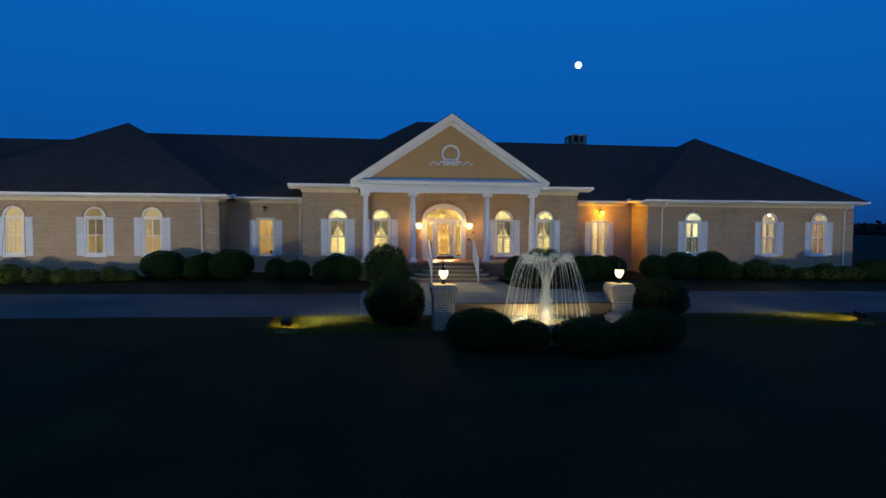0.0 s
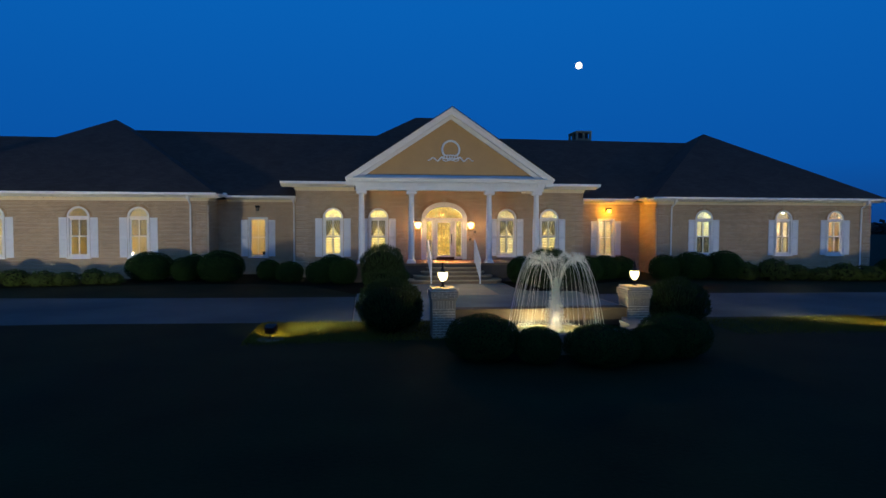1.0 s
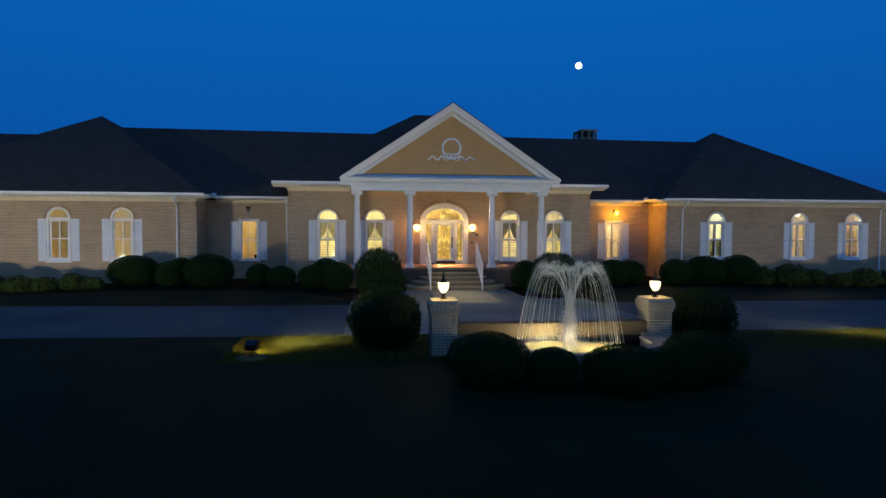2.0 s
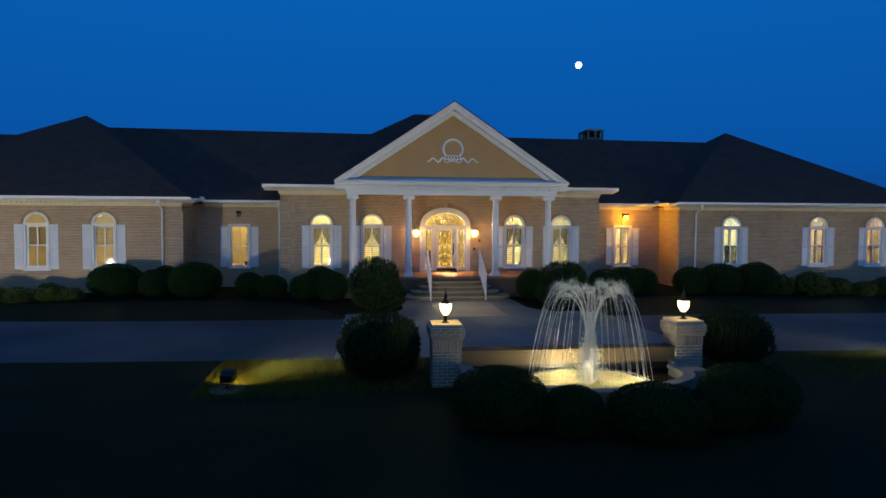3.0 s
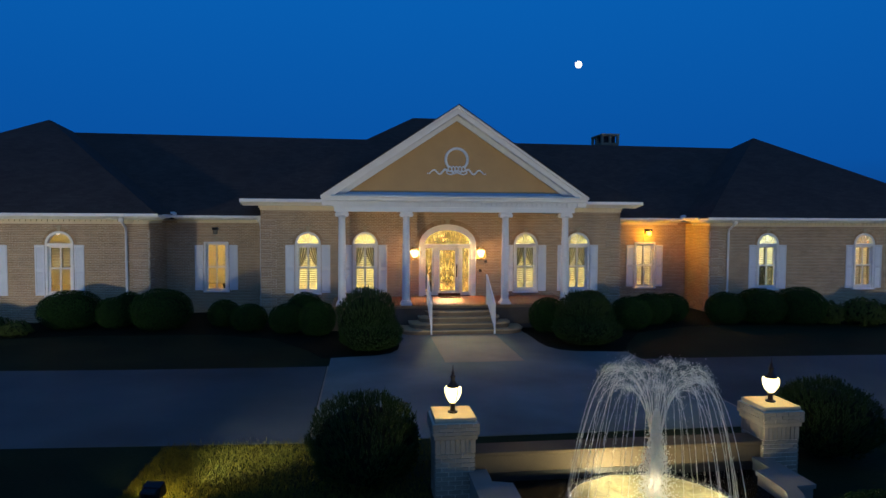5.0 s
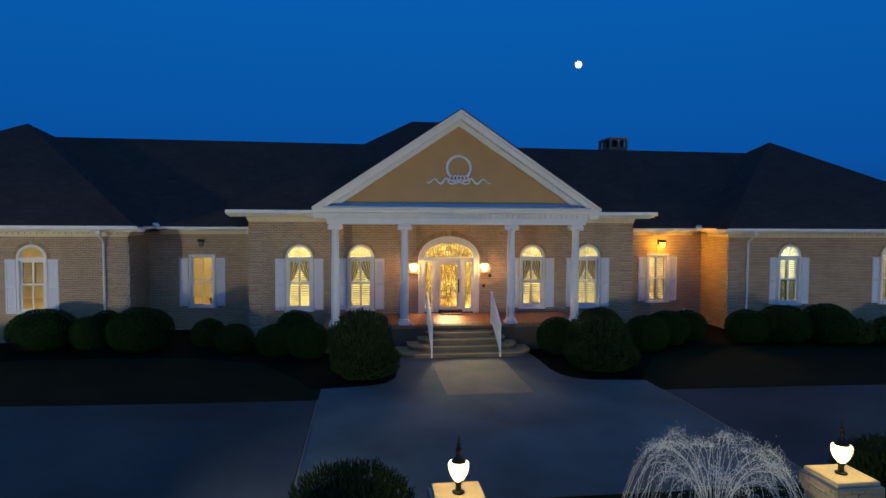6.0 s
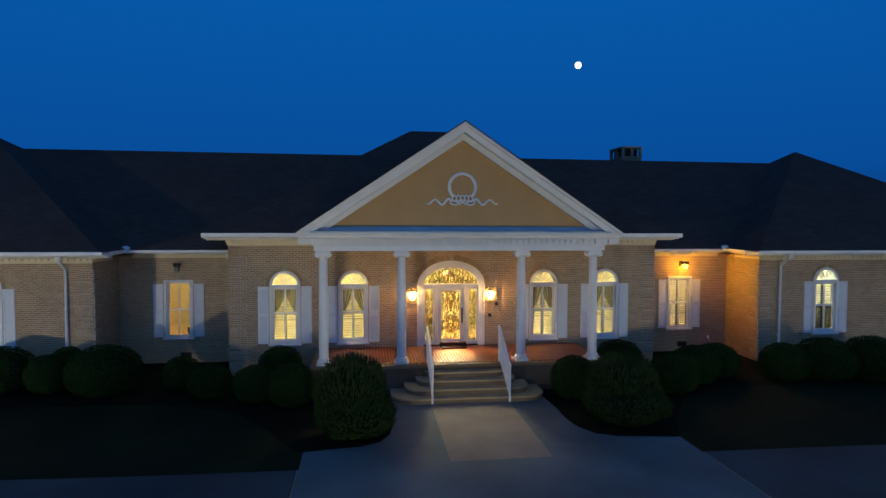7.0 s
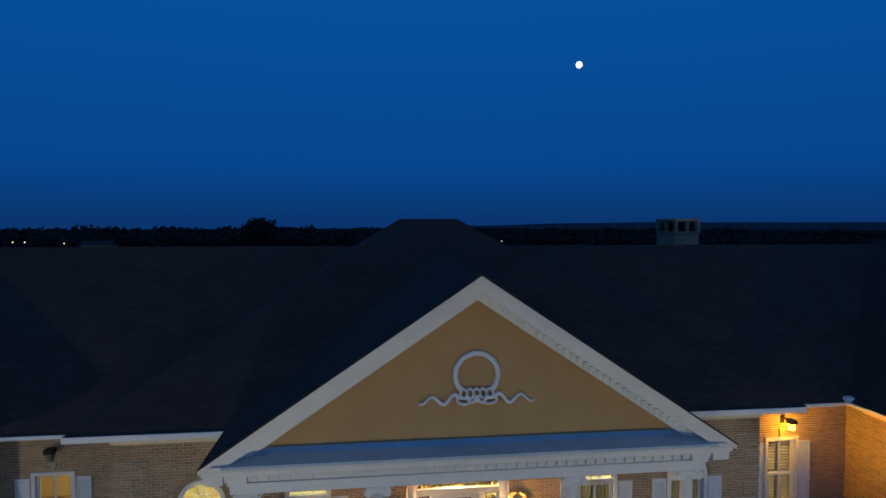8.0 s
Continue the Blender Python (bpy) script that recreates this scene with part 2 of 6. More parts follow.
# walk: a paler concrete that also carries the door's warm light in its colour
M_WALK = material("pale_warm_concrete", (0.23, 0.20, 0.165), 0.85, vary=0.2, scale=0.9, fine=70, bump=0.2)
# treads paler than the risers: light falling on their tops is in the colour
M_TREAD = material("lit_tread_concrete", (0.44, 0.32, 0.18), 0.8, vary=0.2, scale=2.2, fine=80, bump=0.2)
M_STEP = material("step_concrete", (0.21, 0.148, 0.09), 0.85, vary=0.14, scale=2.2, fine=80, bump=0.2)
M_ASPH = material("dark_asphalt", (0.070, 0.090, 0.094), 0.92, vary=0.5, scale=0.22, fine=120, bump=0.3, spec=0.2)
M_PAVER = material("red_brick_paver", (0.23, 0.070, 0.034), 0.38, vary=0.28, scale=3, fine=60, bump=0.2, per_piece=0.5)
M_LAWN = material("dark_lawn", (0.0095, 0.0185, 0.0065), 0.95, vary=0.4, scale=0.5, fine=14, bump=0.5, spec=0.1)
# far brighter and yellower than the lawn: the floodlight is in this colour
M_BLADE = material("flood_lit_blades", (0.085, 0.084, 0.008), 0.7, vary=0.3, scale=2, fine=30, per_piece=0.4, spec=0.2)
M_MULCH = material("dark_mulch", (0.008, 0.010, 0.006), 0.95, vary=0.4, scale=5, fine=40, bump=0.8, spec=0.05)
M_LEAF = material("boxwood_leaves", (0.016, 0.041, 0.009), 0.85, vary=0.3, scale=3, fine=40, per_piece=0.5, spec=0.08)
M_LEAF2 = material("glossy_shrub_leaves", (0.015, 0.037, 0.006), 0.5, vary=0.4, scale=3, fine=40, per_piece=0.5, spec=0.22)
M_LEAF3 = material("pale_shrub_leaves", (0.045, 0.068, 0.016), 0.75, vary=0.35, scale=3, fine=40, per_piece=0.5, spec=0.1)
M_TWIG = material("shrub_twigs", (0.035, 0.026, 0.017), 0.9, vary=0.3, scale=8, fine=60, bump=0.3)
M_ROOM = material("cream_room_wall", (0.74, 0.70, 0.54), 0.8, vary=0.05, scale=1.5, fine=30)
M_ROOMFLOOR = material("room_floor_marble", (0.62, 0.52, 0.38), 0.45, vary=0.25, scale=3, fine=40, stretch=(1, 6, 1))
M_DOORWHITE = material("door_white_paint", (0.82, 0.80, 0.74), 0.35, vary=0.04, scale=3, fine=30)
M_GLASS = clear_glass("window_pane_glass", rough=0.02)
M_LEADED = art_glass("leaded_door_glass")
M_CAME = material("lead_came", (0.025, 0.020, 0.014), 0.5, 0.3, vary=0.1)
M_CURTAIN = thin_cloth("curtain_cloth", (0.30, 0.27, 0.19), 0.22)
# white slats greyed in colour, as if dim against the lit rooms
M_LOUVRE = material("backlit_louvre_paint", (0.30, 0.28, 0.20), 0.5, vary=0.04)
M_LANTERN = glow("lit_lantern_glass", (1.0, 0.82, 0.42), 3.6)
M_POOLGLASS = glow("lit_pool_glass", (1.0, 0.84, 0.46), 5.0)
M_SCONCE = glow("lit_sconce_glass", (1.0, 0.82, 0.44), 3.4)
M_SODIUM = glow("lit_sodium_glass", (1.0, 0.66, 0.04), 11.0)
M_BULB = glow("lit_room_globe", (1.0, 0.84, 0.55), 5.0)
M_FLOODGLASS = glow("lit_flood_glass", (1.0, 0.76, 0.26), 25.0)
M_MOON = glow("moon_disc", (1.0, 0.97, 0.86), 1.6)
M_POOLFLOOR = material("pale_pool_plaster", (0.26, 0.24, 0.15), 0.7, vary=0.22, scale=2.4, fine=20)
M_BASIN = material("grey_basin_concrete", (0.22, 0.20, 0.17), 0.85, vary=0.18, scale=2.2, fine=50, bump=0.2)
M_CAP = material("pale_cap_stone", (0.46, 0.38, 0.25), 0.8, vary=0.16, scale=3, fine=60, bump=0.2)
M_PILBRICK = material("grey_tan_brick", (0.24, 0.205, 0.155), 0.85, vary=0.25, scale=2, fine=50, bump=0.3, per_piece=0.5)
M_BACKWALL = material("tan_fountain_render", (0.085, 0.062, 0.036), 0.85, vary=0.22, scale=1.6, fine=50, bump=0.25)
M_WATER = clear_glass("pool_water", (0.92, 0.95, 0.88), rough=0.05, scale=9)
M_MILKY = thin_cloth("bubbling_water", (0.54, 0.50, 0.32), 0.7, 5.0, 0.35, 1.6)
M_COLUMN = thin_cloth("white_water_column", (0.86, 0.84, 0.76), 0.5)
M_SPRAY = thin_cloth("white_spray", (0.88, 0.86, 0.80), 0.5)
M_FAR = material("far_dark_woods", (0.020, 0.026, 0.026), 0.95, vary=0.4, scale=0.05, fine=0.8)
# the blue in this colour stands for haze over the distance
M_HILL = material("haze_blue_hill", (0.030, 0.044, 0.058), 1.0, vary=0.15, scale=0.003, fine=0.02)


# ------------------------------------------------------------------ mesh building
class Shape:
    """Collects vertices and faces of one mesh."""

    def __init__(self):
        self.v, self.f = [], []

    def add(self, verts, faces):
        k = len(self.v)
        self.v += [tuple(p) for p in verts]
        self.f += [tuple(i + k for i in q) for q in faces]
        return self

    def box(self, x0, x1, y0, y1, z0, z1, c=0.0):
        if c <= 0:
            return self.add([(x, y, z) for z in (z0, z1) for y in (y0, y1) for x in (x0, x1)],
                            [(0, 2, 3, 1), (4, 5, 7, 6), (0, 1, 5, 4), (2, 6, 7, 3), (0, 4, 6, 2), (1, 3, 7, 5)])
        p = [(x0 + c, z0), (x1 - c, z0), (x1, z0 + c), (x1, z1 - c), (x1 - c, z1), (x0 + c, z1), (x0, z1 - c), (x0, z0 + c)]
        q = [(x0 + 2 * c, z0 + c), (x1 - 2 * c, z0 + c), (x1 - c, z0 + 2 * c), (x1 - c, z1 - 2 * c),
             (x1 - 2 * c, z1 - c), (x0 + 2 * c, z1 - c), (x0 + c, z1 - 2 * c), (x0 + c, z0 + 2 * c)]
        rings = [[(x, y0, z) for x, z in q], [(x, y0 + c, z) for x, z in p], [(x, y1 - c, z) for x, z in p], [(x, y1, z) for x, z in q]]
        return self.loft(rings, True)

    def loft(self, rings, caps=False, closed=True):
        n = len(rings[0])
        vs = [p for r in rings for p in r]
        fs = []
        for i in range(len(rings) - 1):
            for j in range(n if closed else n - 1):
                a, b = i * n + j, i * n + (j + 1) % n
                fs.append((a, b, b + n, a + n))
        if caps:
            fs.append(tuple(range(n))[::-1])
            fs.append(tuple(range((len(rings) - 1) * n, len(rings) * n)))
        return self.add(vs, fs)

    def prism(self, poly, a, b, axis="y"):
        """A polygon of (u, w) pushed along an axis: y gives (u, a..b, w); x gives (a..b, u, w); z gives (u, w, a..b)."""
        at = {"y": lambda u, w, t: (u, t, w), "x": lambda u, w, t: (t, u, w), "z": lambda u, w, t: (u, w, t)}[axis]
        return self.loft([[at(u, w, a) for u, w in poly], [at(u, w, b) for u, w in poly]], True)

    def lathe(self, prof, x=0, y=0, n=20, squash=1.0):
        """prof: (radius, z) from bottom to top."""
        rings = [[(x + r * math.cos(2 * math.pi * k / n), y + squash * r * math.sin(2 * math.pi * k / n), z) for k in range(n)] for r, z in prof]
        return self.loft(rings, True)

    def tube(self, pts, r, n=6):
        pts = [Vector(p) for p in pts]
        rr = r if isinstance(r, (list, tuple)) else [r] * len(pts)
        rings = []
        for i, p in enumerate(pts):
            d = (pts[min(i + 1, len(pts) - 1)] - pts[max(i - 1, 0)]).normalized()
            u = d.orthogonal().normalized() if abs(d.y) > 0.9 else d.cross(Vector((0, 1, 0))).normalized()
            w = d.cross(u)
            rings.append([p + (u * math.cos(2 * math.pi * k / n) + w * math.sin(2 * math.pi * k / n)) * rr[i] for k in range(n)])
        return self.loft(rings, True)

    def mesh(self, name, mat, smooth=False):
        me = bpy.data.meshes.new(name)
        me.from_pydata(self.v, [], self.f)
        bm = bmesh.new()
        bm.from_mesh(me)
        bmesh.ops.recalc_face_normals(bm, faces=bm.faces)
        bm.to_mesh(me)
        bm.free()
        me.materials.append(mat)
        if smooth:
            me.polygons.foreach_set("use_smooth", [True] * len(me.polygons))
            me.set_sharp_from_angle(angle=radians(38))
        return me


def part(name, shape, mat, parent, label="", kind="", smooth=False, at=None):
    me = shape.mesh(name, mat, smooth) if isinstance(shape, Shape) else shape
    ob = new(name, me)
    ob.parent = parent
    if at is not None:
        ob.matrix_basis = at if isinstance(at, Matrix) else Matrix.Translation(at)
    return tagged(ob, label, "", "", kind)


def thing(name, where, label, category, group="", kind=""):
    ob = new(name)
    ob.empty_display_size = 0.2
    ob.matrix_basis = where if isinstance(where, Matrix) else Matrix.Translation(where)
    return tagged(ob, label, category, group, kind)


def setting(name, shape, mat, label, category, smooth=False):
    ob = new(name, shape.mesh(name, mat, smooth))
    return tagged(ob, label, category, "", "structure")


def knot(name, where, parent):
    """An Empty for a part that has pieces of its own."""
    ob = new(name)
    ob.empty_display_size = 0.1
    ob.parent = parent
    ob.matrix_basis = where if isinstance(where, Matrix) else Matrix.Translation(where)
    return ob


def arc(cx, cz, rx, rz, a0, a1, n):
    return [(cx + rx * math.cos(radians(a0 + (a1 - a0) * k / n)), cz + rz * math.sin(radians(a0 + (a1 - a0) * k / n))) for k in range(n + 1)]


# ------------------------------------------------------------------ the ground
g = Shape()
rings = []
for r in (0.5, 40, 90, 140, 220, 350, 600, 1000, 1800, 3000, 4600):
    fall = -0.0105 * max(0.0, r - 90) * min(1.0, r / 300)
    rings.append([(r * math.cos(2 * math.pi * k / 72), 30 + r * math.sin(2 * math.pi * k / 72), fall) for k in range(72)])
g.loft(rings)
g.f.append(tuple(range(72)))
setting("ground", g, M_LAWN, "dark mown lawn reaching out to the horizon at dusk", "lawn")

# circular drive of dark asphalt, slightly bowed, with the concrete apron in its middle
for s, nm in ((-1, "west"), (1, "east")):
    x_in = 4.56 if s < 0 else 4.80
    far = [(s * (x_in + 1.6 * k), 33.05 - (-0.0075 if s < 0 else 0.0055) * (1.6 * k) ** 1.8) for k in range(0, 26)]
    near = [(s * (x_in + 1.6 * k), 27.0 - 0.0006 * (1.6 * k) ** 2 + (0.5 * min(1, k / 5) if s < 0 else -0.4 * min(1, k / 4))) for k in range(0, 26)]
    g = Shape()
    vs = [(x, y, 0.006) for x, y in far] + [(x, y, 0.006) for x, y in near] + [(x, y + 0.04, -0.05) for x, y in far] + [(x, y - 0.04, -0.05) for x, y in near]
    n = len(far)
    fs = [(i, i + 1, n + i + 1, n + i) for i in range(n - 1)]
    fs += [(i, i + 1, 2 * n + i + 1, 2 * n + i) for i in range(n - 1)] + [(n + i, n + i + 1, 3 * n + i + 1, 3 * n + i) for i in range(n - 1)]
    g.add(vs, fs)
    setting("road_" + nm, g, M_ASPH, "dark asphalt circular drive with patched tone", "driveway")

apron = thing("pavement", (0, 30.5, 0), "pale concrete apron and front walk with saw-cut joints", "pavement", kind="structure")
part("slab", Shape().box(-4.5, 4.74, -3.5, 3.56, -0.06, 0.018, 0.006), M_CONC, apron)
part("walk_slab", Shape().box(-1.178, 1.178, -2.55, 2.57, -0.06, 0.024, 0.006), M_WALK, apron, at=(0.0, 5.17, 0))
FLARE = ((2.30, 7.85), (2.38, 6.2), (2.36, 5.2), (2.45, 4.55), (2.72, 4.02), (3.2, 3.76), (3.9, 3.66), (4.45, 3.57))
for s in (-1, 1):
    q = [(s * 1.18, 3.565), (s * 1.18, 7.85)] + [(s * x, y) for x, y in FLARE[:-1]] + [(s * 4.45, 3.565)]
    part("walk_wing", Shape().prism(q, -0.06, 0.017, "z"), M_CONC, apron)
# pale formed edges beside the asphalt
for x0, x1 in ((-4.54, -4.502), (4.742, 4.78)):
    part("edge_strip", Shape().box(x0, x1, -3.5, 2.5, -0.05, 0.026, 0.004), M_WALK, apron, "pale worn concrete edge")

# planting beds
for s, nm in ((-1, "west"), (1, "east")):
    edge = [(s * (x + 0.01), y + 30.5) for x, y in FLARE] + [(s * 4.75, 34.12), (s * 5.3, 35.3), (s * 6.6, 37.3), (s * 9, 38.4), (s * 14, 38.5), (s * 20, 37.5), (s * 27, 37.2), (s * 27, 41.5), (s * 12.2, 41.5), (s * 12.2, 43.7), (s * 7.8, 43.7), (s * 7.8, 41.5), (s * 4.75, 41.5), (s * 4.75, 38.6), (s * 2.4, 38.6)]
    setting("planting_bed_" + nm, Shape().prism(edge, -0.05, 0.012, "z"), M_MULCH, "dark mulch planting bed along the brick house", "planting bed")

# ------------------------------------------------------------------ the house
house = thing("house", (0, HY, 0), "long tan brick mansion with white columned portico and dark hipped roof", "house")
BRICK_L, BRICK_H, JOINT = 0.203, 0.0677, 0.015


def opening_half(op, z):
    """Half the width of an opening at a height, or 0."""
    xc, half, zb, zt, rise = op
    if zb <= z <= zt:
        return half
    if rise and zt < z < zt + rise:
        return half * math.sqrt(1 - ((z - zt) / rise) ** 2)
    return 0.0


def lay_bricks(x0, x1, z0, z1, ops):
    """Running bond as (xa, xb, za, zb), cut round the openings."""
    out, row, z = [], 0, z0
    while z + 0.03 < z1:
        zt = min(z + BRICK_H - JOINT, z1)
        cuts = []
        for op in ops:
            hw = max(opening_half(op, z + 0.004), opening_half(op, zt - 0.004))
            if hw:
                cuts.append((op[0] - hw - 0.008, op[0] + hw + 0.008))
        x = x0 - (BRICK_L / 2 if row % 2 else 0)
        while x < x1:
            a, b = max(x, x0), min(x + BRICK_L - JOINT, x1)
            spans = [(a, b)]
            for c0, c1 in cuts:
                nxt = []
                for p, q in spans:
                    if q <= c0 or p >= c1:
                        nxt.append((p, q))
                    else:
                        if p < c0:
                            nxt.append((p, c0))
                        if q > c1:
                            nxt.append((c1, q))
                spans = nxt
            out += [(p, q, z, zt) for p, q in spans if q - p > 0.03]
            x += BRICK_L
        z += BRICK_H
        row += 1
    return out


def brick_mesh(name, bricks, mat, proud=0.012):
    """All the bricks of a wall in one mesh, front at local y 0, each a shallow five-sided block with its own small offset."""
    vs, fs = [], []
    for k, (a, b, c, d) in enumerate(bricks):
        p = -proud - random.uniform(-0.003, 0.003)
        i = 8 * k
        vs += [(a, p, c), (b, p, c), (b, p, d), (a, p, d), (a, 0.002, c), (b, 0.002, c), (b, 0.002, d), (a, 0.002, d)]
        fs += [(i, i + 1, i + 2, i + 3), (i + 1, i, i + 4, i + 5), (i + 3, i + 2, i + 6, i + 7), (i + 2, i + 1, i + 5, i + 6), (i, i + 3, i + 7, i + 4)]
    me = bpy.data.meshes.new(name)
    me.from_pydata(vs, [], fs)
    me.materials.append(mat)
    return me


def wall_shape(x0, x1, z0, z1, ops, thick=0.3):
    """The body of a wall with its openings through it."""
    s = Shape()
    xs = sorted({x0, x1, *[op[0] - op[1] for op in ops], *[op[0] + op[1] for op in ops]})
    for a, b in zip(xs, xs[1:]):
        m = (a + b) / 2
        hit = [op for op in ops if abs(m - op[0]) < op[1]]
        if not hit:
            s.box(a, b, 0, thick, z0, z1)
            continue
        xc, half, zb, zt, rise = hit[0]
        if zb > z0:
            s.box(a, b, 0, thick, z0, zb)
        s.box(a, b, 0, thick, zt + rise, z1)
        if rise:
            for q in (1, -1):
                pts = [(xc + q * half * math.cos(radians(t)), zt + rise * math.sin(radians(t))) for t in range(0, 91, 9)]
                for (ua, wa), (ub, wb) in zip(pts, pts[1:]):
                    s.prism([(ua, wa), (xc + q * half, wa), (xc + q * half, wb), (ub, wb)], 0, thick)
    return s


LOOSE = []      # walls whose nearest bricks are laid one by one at the end of the file


def facade(name, x0, x1, z0, z1, ops, m, loose=None):
    w = part(name, wall_shape(x0, x1, z0, z1, ops), M_MORTAR, house, at=m)
    bricks = lay_bricks(x0, x1, z0, z1, ops)
    if loose:
        keep = [b for b in bricks if loose(b)][:300]
        rest = set(keep)
        bricks = [b for b in bricks if b not in rest]
        LOOSE.append((w, keep))
    part("bricks", brick_mesh("bricks", bricks, M_BRICK), M_BRICK, w, kind="stuff")
    return w


WIN_Z, WIN_RECT, WIN_RISE = 1.07, 3.10, 0.5
def arched(x):
    return (x, 0.5, WIN_Z, WIN_RECT, WIN_RISE)


MAIN_WIN = (-5.83, -3.48, 3.41, 5.745)
LEFT_WIN = (-15.45, -18.28, -22.20)
RIGHT_WIN = (14.71, 19.54, 22.77)
LINK_WIN = (-9.99, 9.86)
MID_W, MID_E, WING_E = -7.72, 7.665, 11.93      # corners of the middle block and of the east wing
facade("wall_middle", MID_W, MID_E, 0, 4.55, [arched(x) for x in MAIN_WIN] + [(0, 1.17, 0.9, 3.08, 0.84)], Matrix(), lambda b: abs(b[0]) < 2.75 and b[2] > 2.6)
for wx, x0, x1 in ((LINK_WIN[0], -12.4, MID_W), (LINK_WIN[1], MID_E, 12.4)):
    facade("wall_link", x0, x1, 0, 4.05, [(wx, 0.5, 0.97, 3.04, 0)], Matrix.Translation((0, 2.21, 0)))
facade("wall_wing_west", -26.4, -12.1, 0, 4.05, [arched(x) for x in LEFT_WIN], Matrix())
facade("wall_wing_east", WING_E, 25.02, 0, 4.05, [arched(x) for x in RIGHT_WIN], Matrix())
# the returns between wings and links
facade("wall_return", 0.0, 2.21, 0, 4.05, [], Matrix.Translation((-12.1, 0, 0)) @ Matrix.Rotation(radians(90), 4, "Z"))
facade("wall_return", -2.21, 0.0, 0, 4.05, [], Matrix.Translation((WING_E, 0, 0)) @ Matrix.Rotation(radians(-90), 4, "Z"))
facade("wall_return", -2.21, 0.0, 0, 4.55, [], Matrix.Translation((-7.72, 0, 0)) @ Matrix.Rotation(radians(-90), 4, "Z"))
facade("wall_return", 0.0, 2.21, 0, 4.55, [], Matrix.Translation((MID_E, 0, 0)) @ Matrix.Rotation(radians(90), 4, "Z"))
# plain outer and rear walls that close the house
part("rear_wall", Shape().box(-26.4, 25.3, 14.0, 14.3, 0, 4.1), M_BRICK, house)
part("side_wall", Shape().box(-26.4, -26.1, 0.3, 14.0, 0, 4.05), M_BRICK, house)
part("side_wall", Shape().box(25.0, 25.3, 0.3, 14.0, 0, 4.05), M_BRICK, house)
part("annex_wall", Shape().box(25.3, 26.6, 4.6, 13.0, 0, 4.0), M_BRICK, house)
part("annex_wall", Shape().box(-40, -26.4, 3.0, 13.0, 0, 4.0), M_BRICK, house)

# rooms behind the windows
room = Shape()
room.box(-26.1, 25.0, 6.0, 6.15, 0.9, 4.02)
for x in (-20.4, -12.5, -7.9, -2.2, 2.2, 7.9, 12.4, 17.2):
    room.box(x - 0.06, x + 0.06, 2.6 if abs(x) in (7.9, 12.4, 12.5) else 0.32, 6.0, 0.9, 4.02)
part("room_wall", room, M_ROOM, house, "cream painted inner walls")
for x0, x1, y0 in ((-26.1, -12.56, 0.31), (-12.44, -7.96, 2.52), (-7.84, 7.84, 0.31), (7.96, 12.34, 2.52), (12.46, 25.0, 0.31)):
    part("room_floor", Shape().box(x0, x1, y0, 6.0, 0.78, 0.9), M_ROOMFLOOR, house, "pale stone floor")
    part("room_ceiling", Shape().box(x0, x1, y0, 5.99, 4.02, 4.1), M_ROOM, house)

# quoins: raised brick blocks at the corners, six courses apart
QUOIN = {}
for wide in (0.62, 0.42):
    bs = lay_bricks(0, wide, 0, 5 * BRICK_H, [])
    blk = Shape().box(0, wide, -0.04, 0.0, 0, 5 * BRICK_H, 0.004)
    QUOIN[wide] = blk.mesh("quoin", M_MORTAR), brick_mesh("bricks", bs, M_QUOIN, 0.011)


def quoins(x, side, y, top, m=Matrix()):
    z, k = 0.1, 0
    while z + 0.34 < top:
        wide = 0.62 if k % 2 else 0.42
        q = part("quoin", QUOIN[wide][0], M_MORTAR, house, at=m @ Matrix.Translation((x if side > 0 else x - wide, y, z)))
        part("bricks", QUOIN[wide][1], M_QUOIN, q, kind="stuff", at=(0, -0.04, 0))
        z += 6 * BRICK_H
        k += 1


for args in ((MID_W, 1, 0, 4.5), (MID_E, -1, 0, 4.5), (-12.1, -1, 0, 4.0), (WING_E, 1, 0, 4.0), (25.02, -1, 0, 4.0)):
    quoins(*args)
quoins(0, 1, 0, 4.0, Matrix.Translation((-12.1, 0, 0)) @ Matrix.Rotation(radians(90), 4, "Z"))
quoins(0, -1, 0, 4.0, Matrix.Translation((WING_E, 0, 0)) @ Matrix.Rotation(radians(-90), 4, "Z"))


# ------------------------------------------------------------------ roofs
def roof(name, polys):
    me = bpy.data.meshes.new(name)
    vs, fs, uvs = [], [], []
    for poly in polys:
        k = len(vs)
        p = [Vector(q) for q in poly]
        nrm = (p[1] - p[0]).cross(p[2] - p[0]).normalized()
        if nrm.z < 0:
            p, nrm = p[::-1], -nrm
        u = Vector((-nrm.y, nrm.x, 0))
        u = u.normalized() if u.length > 1e-4 else Vector((1, 0, 0))
        w = nrm.cross(u)
        vs += [tuple(q) for q in p]
        fs.append(tuple(range(k, k + len(p))))
        uvs += [(q.dot(u), q.dot(w)) for q in p]
    me.from_pydata(vs, [], fs)
    layer = me.uv_layers.new(name="slope")
    for i, c in enumerate(uvs):
        layer.data[i].uv = c
    me.materials.append(M_ROOF)
    return part(name, me, M_ROOF, house, "dark brown asphalt shingle roof")


